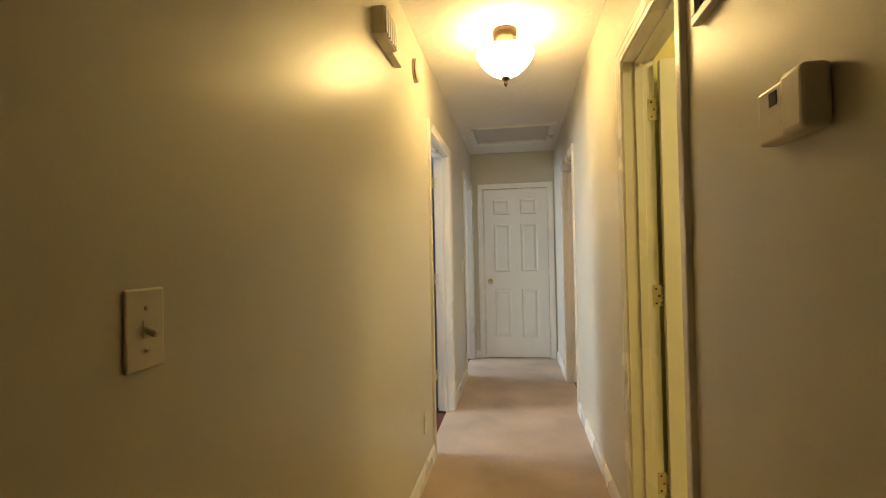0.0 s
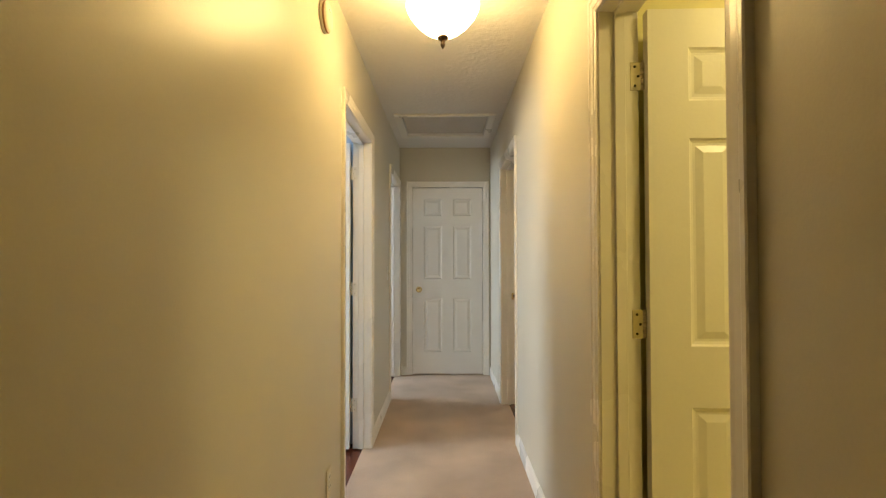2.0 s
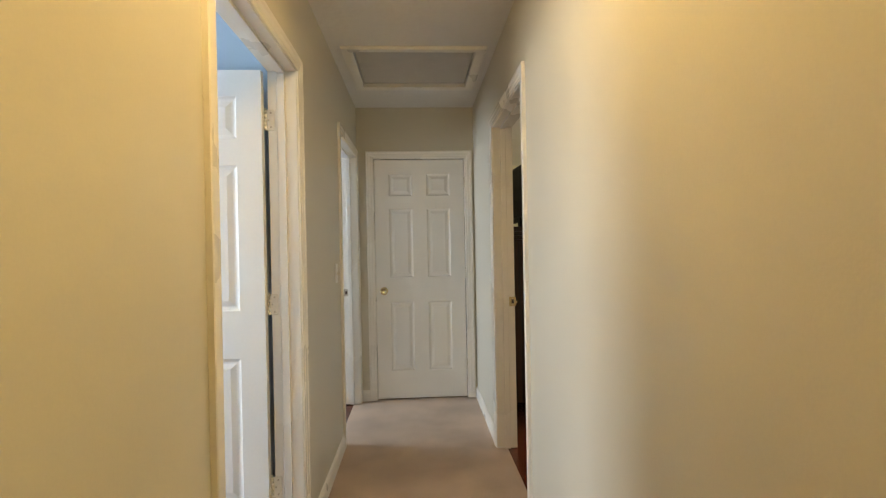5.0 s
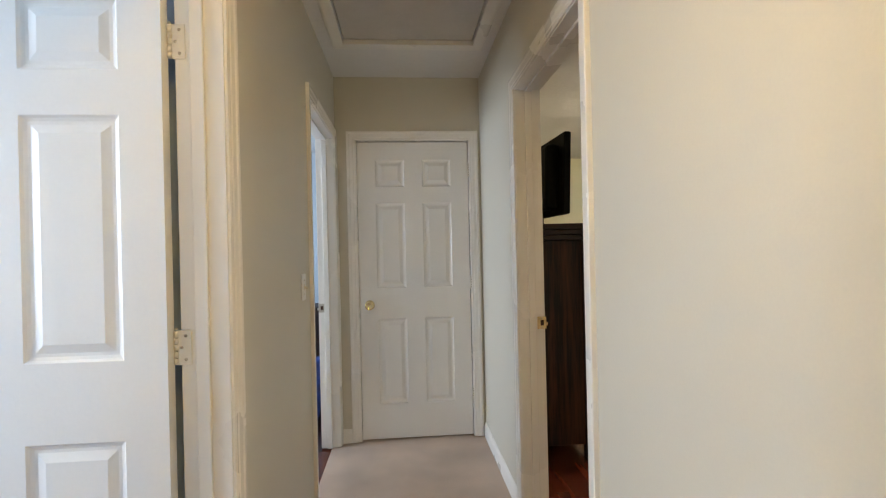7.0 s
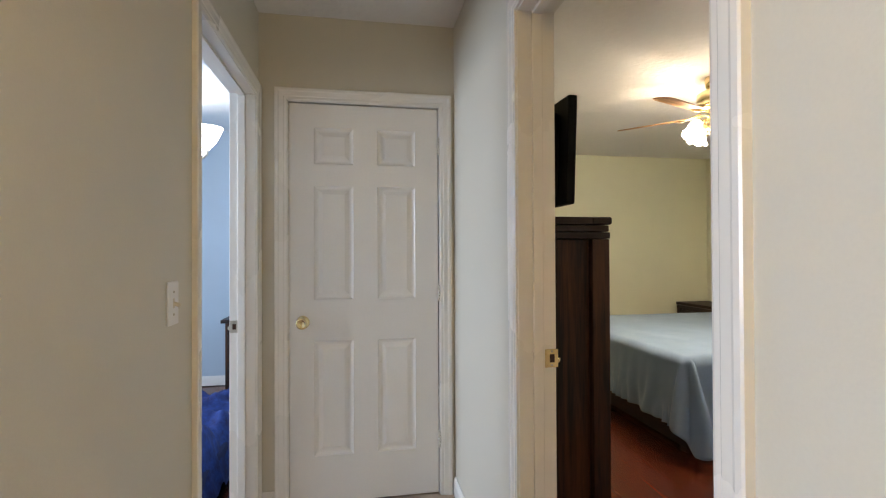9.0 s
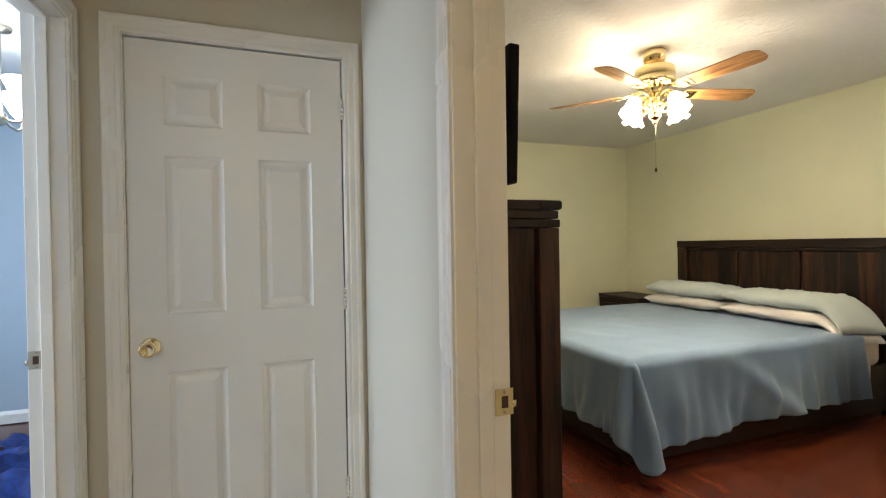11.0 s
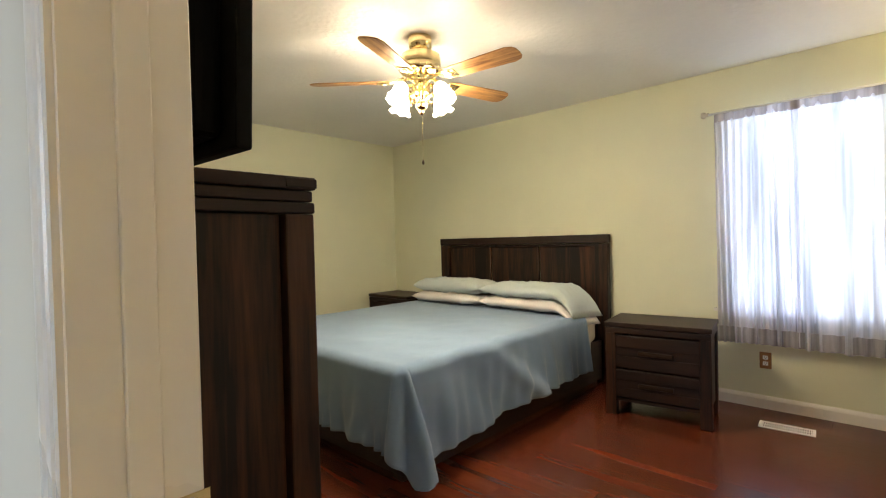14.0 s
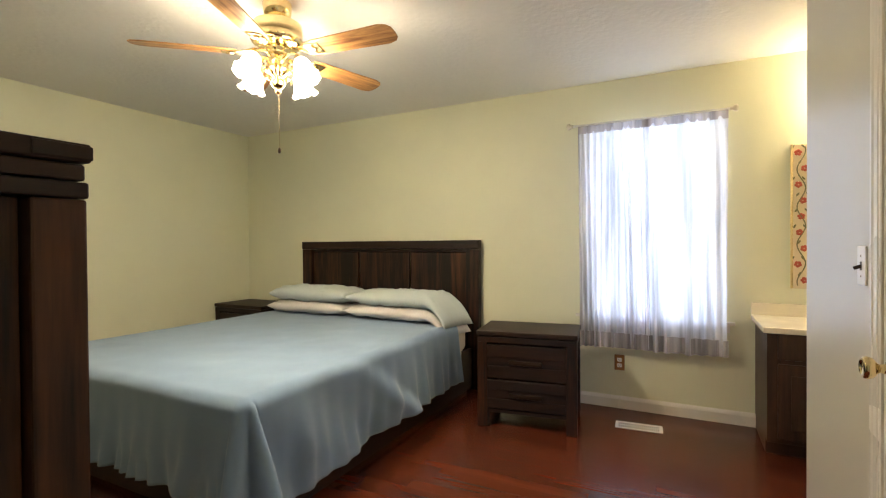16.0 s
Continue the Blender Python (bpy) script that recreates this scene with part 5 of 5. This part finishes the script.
def vanity_light():
    d = thing("vanity_light", "brass bar with three lit glass shades over the mirror", "wall lamp", pose(BX, 2.85, 2.10))
    bm = bmesh.new()
    rbox(bm, -0.025, -0.001, -0.30, 0.30, -0.05, 0.05, 0.006)
    part("back_plate", bm, BRASS, d)
    for y in (-0.22, 0.0, 0.22):
        bm = bmesh.new()
        tube(bm, [(-0.02, y, 0), (-0.08, y, 0), (-0.10, y, 0.01)], 0.008)
        arm = part("arm", bm, BRASS, d)
        bm = bmesh.new()
        lathe(bm, [(0.0, 0.0), (0.03, 0.004), (0.045, 0.035), (0.052, 0.075), (0.056, 0.10), (0.052, 0.10), (0.0, 0.01)], 24, (-0.10, y, 0.015))
        part("glass_shade", bm, VANITY_GLASS, arm)


vanity_light()

# closet door in the return wall
OPEN_C = (1.535, 2.275)
casing_set("trim_door_closet", OPEN_C, BY0, 1, "x", "white moulded casing round the closet door")
cd = make_door("door_closet", OPEN_C[1] - OPEN_C[0] - 0.004, pose(OPEN_C[0] + 0.002, BY0 - 0.031, 0), "shut white six-panel closet door with a brass knob", knob_sides=(1,), hinges=False)


# ---- rooms off the hall ----
def bowl_lamp():
    d = thing("pendant_lamp", "lit white glass bowl lamps on a nickel hanging fitting", "lamp", pose(-1.22, 6.62, CEIL - 0.11))
    bm = bmesh.new()
    lathe(bm, [(0.0, 0.11), (0.06, 0.11), (0.055, 0.09), (0.012, 0.08), (0.011, -0.33), (0.03, -0.36), (0.02, -0.41), (0.0, -0.42)], 24)
    part("stem", bm, NICKEL, d)
    for k in range(3):
        a = -35 + 120 * k
        bm = bmesh.new()
        tube(bm, [(0.02, 0, -0.37), (0.08, 0, -0.40), (0.15, 0, -0.41), (0.19, 0, -0.39), (0.20, 0, -0.35)], 0.007)
        arm = part("arm", bm, NICKEL, d, at=pose(0, 0, 0, 0, 0, a))
        bm = bmesh.new()
        lathe(bm, [(0.0, -0.335), (0.03, -0.333), (0.055, -0.30), (0.075, -0.26), (0.095, -0.215), (0.10, -0.20), (0.096, -0.20), (0.07, -0.26), (0.04, -0.315), (0.0, -0.325)], 28, (0.20, 0, 0))
        part("glass_bowl", bm, BLUE_ROOM_GLASS, arm, "lit white glass bowl")


bowl_lamp()


def small_bed():
    d = thing("child_bed", "low bed with rumpled bright blue bedding", "bed", pose(-1.45, 5.95, 0))
    bm = bmesh.new()
    rbox(bm, -0.70, 0.70, -0.62, 0.62, 0.0, 0.20, 0.02)
    part("base", bm, NAVY_CLOTH, d)
    bm = bmesh.new()
    n = 60
    rows = [[bm.verts.new((-0.74 + 1.48 * i / n, -0.66 + 1.32 * j / n,
                           0.32 + 0.10 * noise.noise((i * 0.12, j * 0.12, 2)) + 0.04 * noise.noise((i * 0.4, j * 0.4, 5)) - 0.26 * max(0, max(abs(i / n - .5), abs(j / n - .5)) - 0.44) / 0.06))
             for j in range(n + 1)] for i in range(n + 1)]
    for a, b in zip(rows, rows[1:]):
        for j in range(n):
            bm.faces.new((a[j], a[j + 1], b[j + 1], b[j])).smooth = True
    part("blanket", bm, BLUE_CLOTH, d, "rumpled bright blue patterned blanket")
    bm = bmesh.new()
    rows = [[bm.verts.new((-0.1 + 0.5 * i / 20, -0.1 + 0.35 * j / 20, 0.41 + 0.07 * noise.noise((i * 0.2, j * 0.25, 9)) - 0.10 * max(abs(i / 20 - .5), abs(j / 20 - .5)))) for j in range(21)] for i in range(21)]
    for a, b in zip(rows, rows[1:]):
        for j in range(20):
            bm.faces.new((a[j], a[j + 1], b[j + 1], b[j])).smooth = True
    part("throw", bm, RED_CLOTH, d, "red and green cloth thrown on top")


small_bed()


def small_cabinet():
    d = thing("small_cabinet", "dark wooden cabinet with an overhanging top", "cabinet", pose(-0.88, 7.45, 0))
    bm = bmesh.new()
    rbox(bm, -0.26, 0.26, -0.2, 0.2, 0.0, 0.68, 0.004)
    part("body", bm, DARKWOOD_Z, d)
    bm = bmesh.new()
    rbox(bm, -0.29, 0.29, -0.23, 0.22, 0.681, 0.712, 0.005)
    part("top", bm, DARKWOOD_X, d)
    for z in (0.08, 0.38):
        bm = bmesh.new()
        rbox(bm, -0.24, 0.24, -0.214, -0.199, z, z + 0.27, 0.004)
        dr = part("drawer_front", bm, DARKWOOD_X, d)
        bm = bmesh.new()
        lathe(bm, [(0, 0), (0.012, -0.004), (0.016, -0.018), (0, -0.022)], 14, (0, -0.214, z + 0.135), "y")
        part("knob", bm, BRONZE, dr)


small_cabinet()


# Unseen fitting, added for the warm light on the open side-room door.
def unseen_room_lamp():
    d = thing("ceiling_light", "unseen round ceiling lamp added to light a small room", "ceiling lamp", pose(1.5, 0.95, CEIL))
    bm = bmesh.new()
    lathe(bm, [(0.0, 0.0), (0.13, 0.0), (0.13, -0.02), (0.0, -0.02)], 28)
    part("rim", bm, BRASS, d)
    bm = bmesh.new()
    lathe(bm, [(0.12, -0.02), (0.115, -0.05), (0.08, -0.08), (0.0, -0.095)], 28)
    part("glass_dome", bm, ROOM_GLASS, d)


unseen_room_lamp()

# ---- bedroom floor boards ----
fl = bpy.data.objects["floor_bedroom"]
rng = random.Random(5)
PW, PL = 0.127, 1.22


def board_mesh(length, width):
    bm = bmesh.new()
    b = 0.0005
    lo = [bm.verts.new(p) for p in ((0, 0, -0.012), (width, 0, -0.012), (width, length, -0.012), (0, length, -0.012))]
    mid = [bm.verts.new((v.co.x, v.co.y, -b)) for v in lo]
    hi = [bm.verts.new(p) for p in ((b, b, 0), (width - b, b, 0), (width - b, length - b, 0), (b, length - b, 0))]
    for a, c in ((lo, mid), (mid, hi)):
        for k in range(4):
            bm.faces.new((a[k], a[(k + 1) % 4], c[(k + 1) % 4], c[k]))
    bm.faces.new(hi)
    return to_mesh("floor_board", bm, FLOORWOOD)


full = board_mesh(PL - 0.0003, PW - 0.0003)
cut_cache = {}
x, col = RW + 0.062, 0
while x < BX:
    wd = min(PW, BX + 0.02 - x)
    y = 1.85 - rng.uniform(0, PL)
    while y < BY1:
        ya, yb = max(y, 1.85), min(y + PL, BY1)
        if yb - ya > 0.05 and (x + wd > RO + 0.0 and (yb > 3.0)):
            if yb - ya > PL - 0.01 and wd > PW - 0.001:
                me = full
            else:
                key = (round(yb - ya, 3), round(wd, 3))
                me = cut_cache.get(key) or board_mesh(yb - ya - 0.0003, wd - 0.0003)
                cut_cache[key] = me
            bd = new("floor_board", me)
            bd.parent = fl
            bd.matrix_basis = pose(x, ya, 0.0)
        y += PL
    x += PW
    col += 1
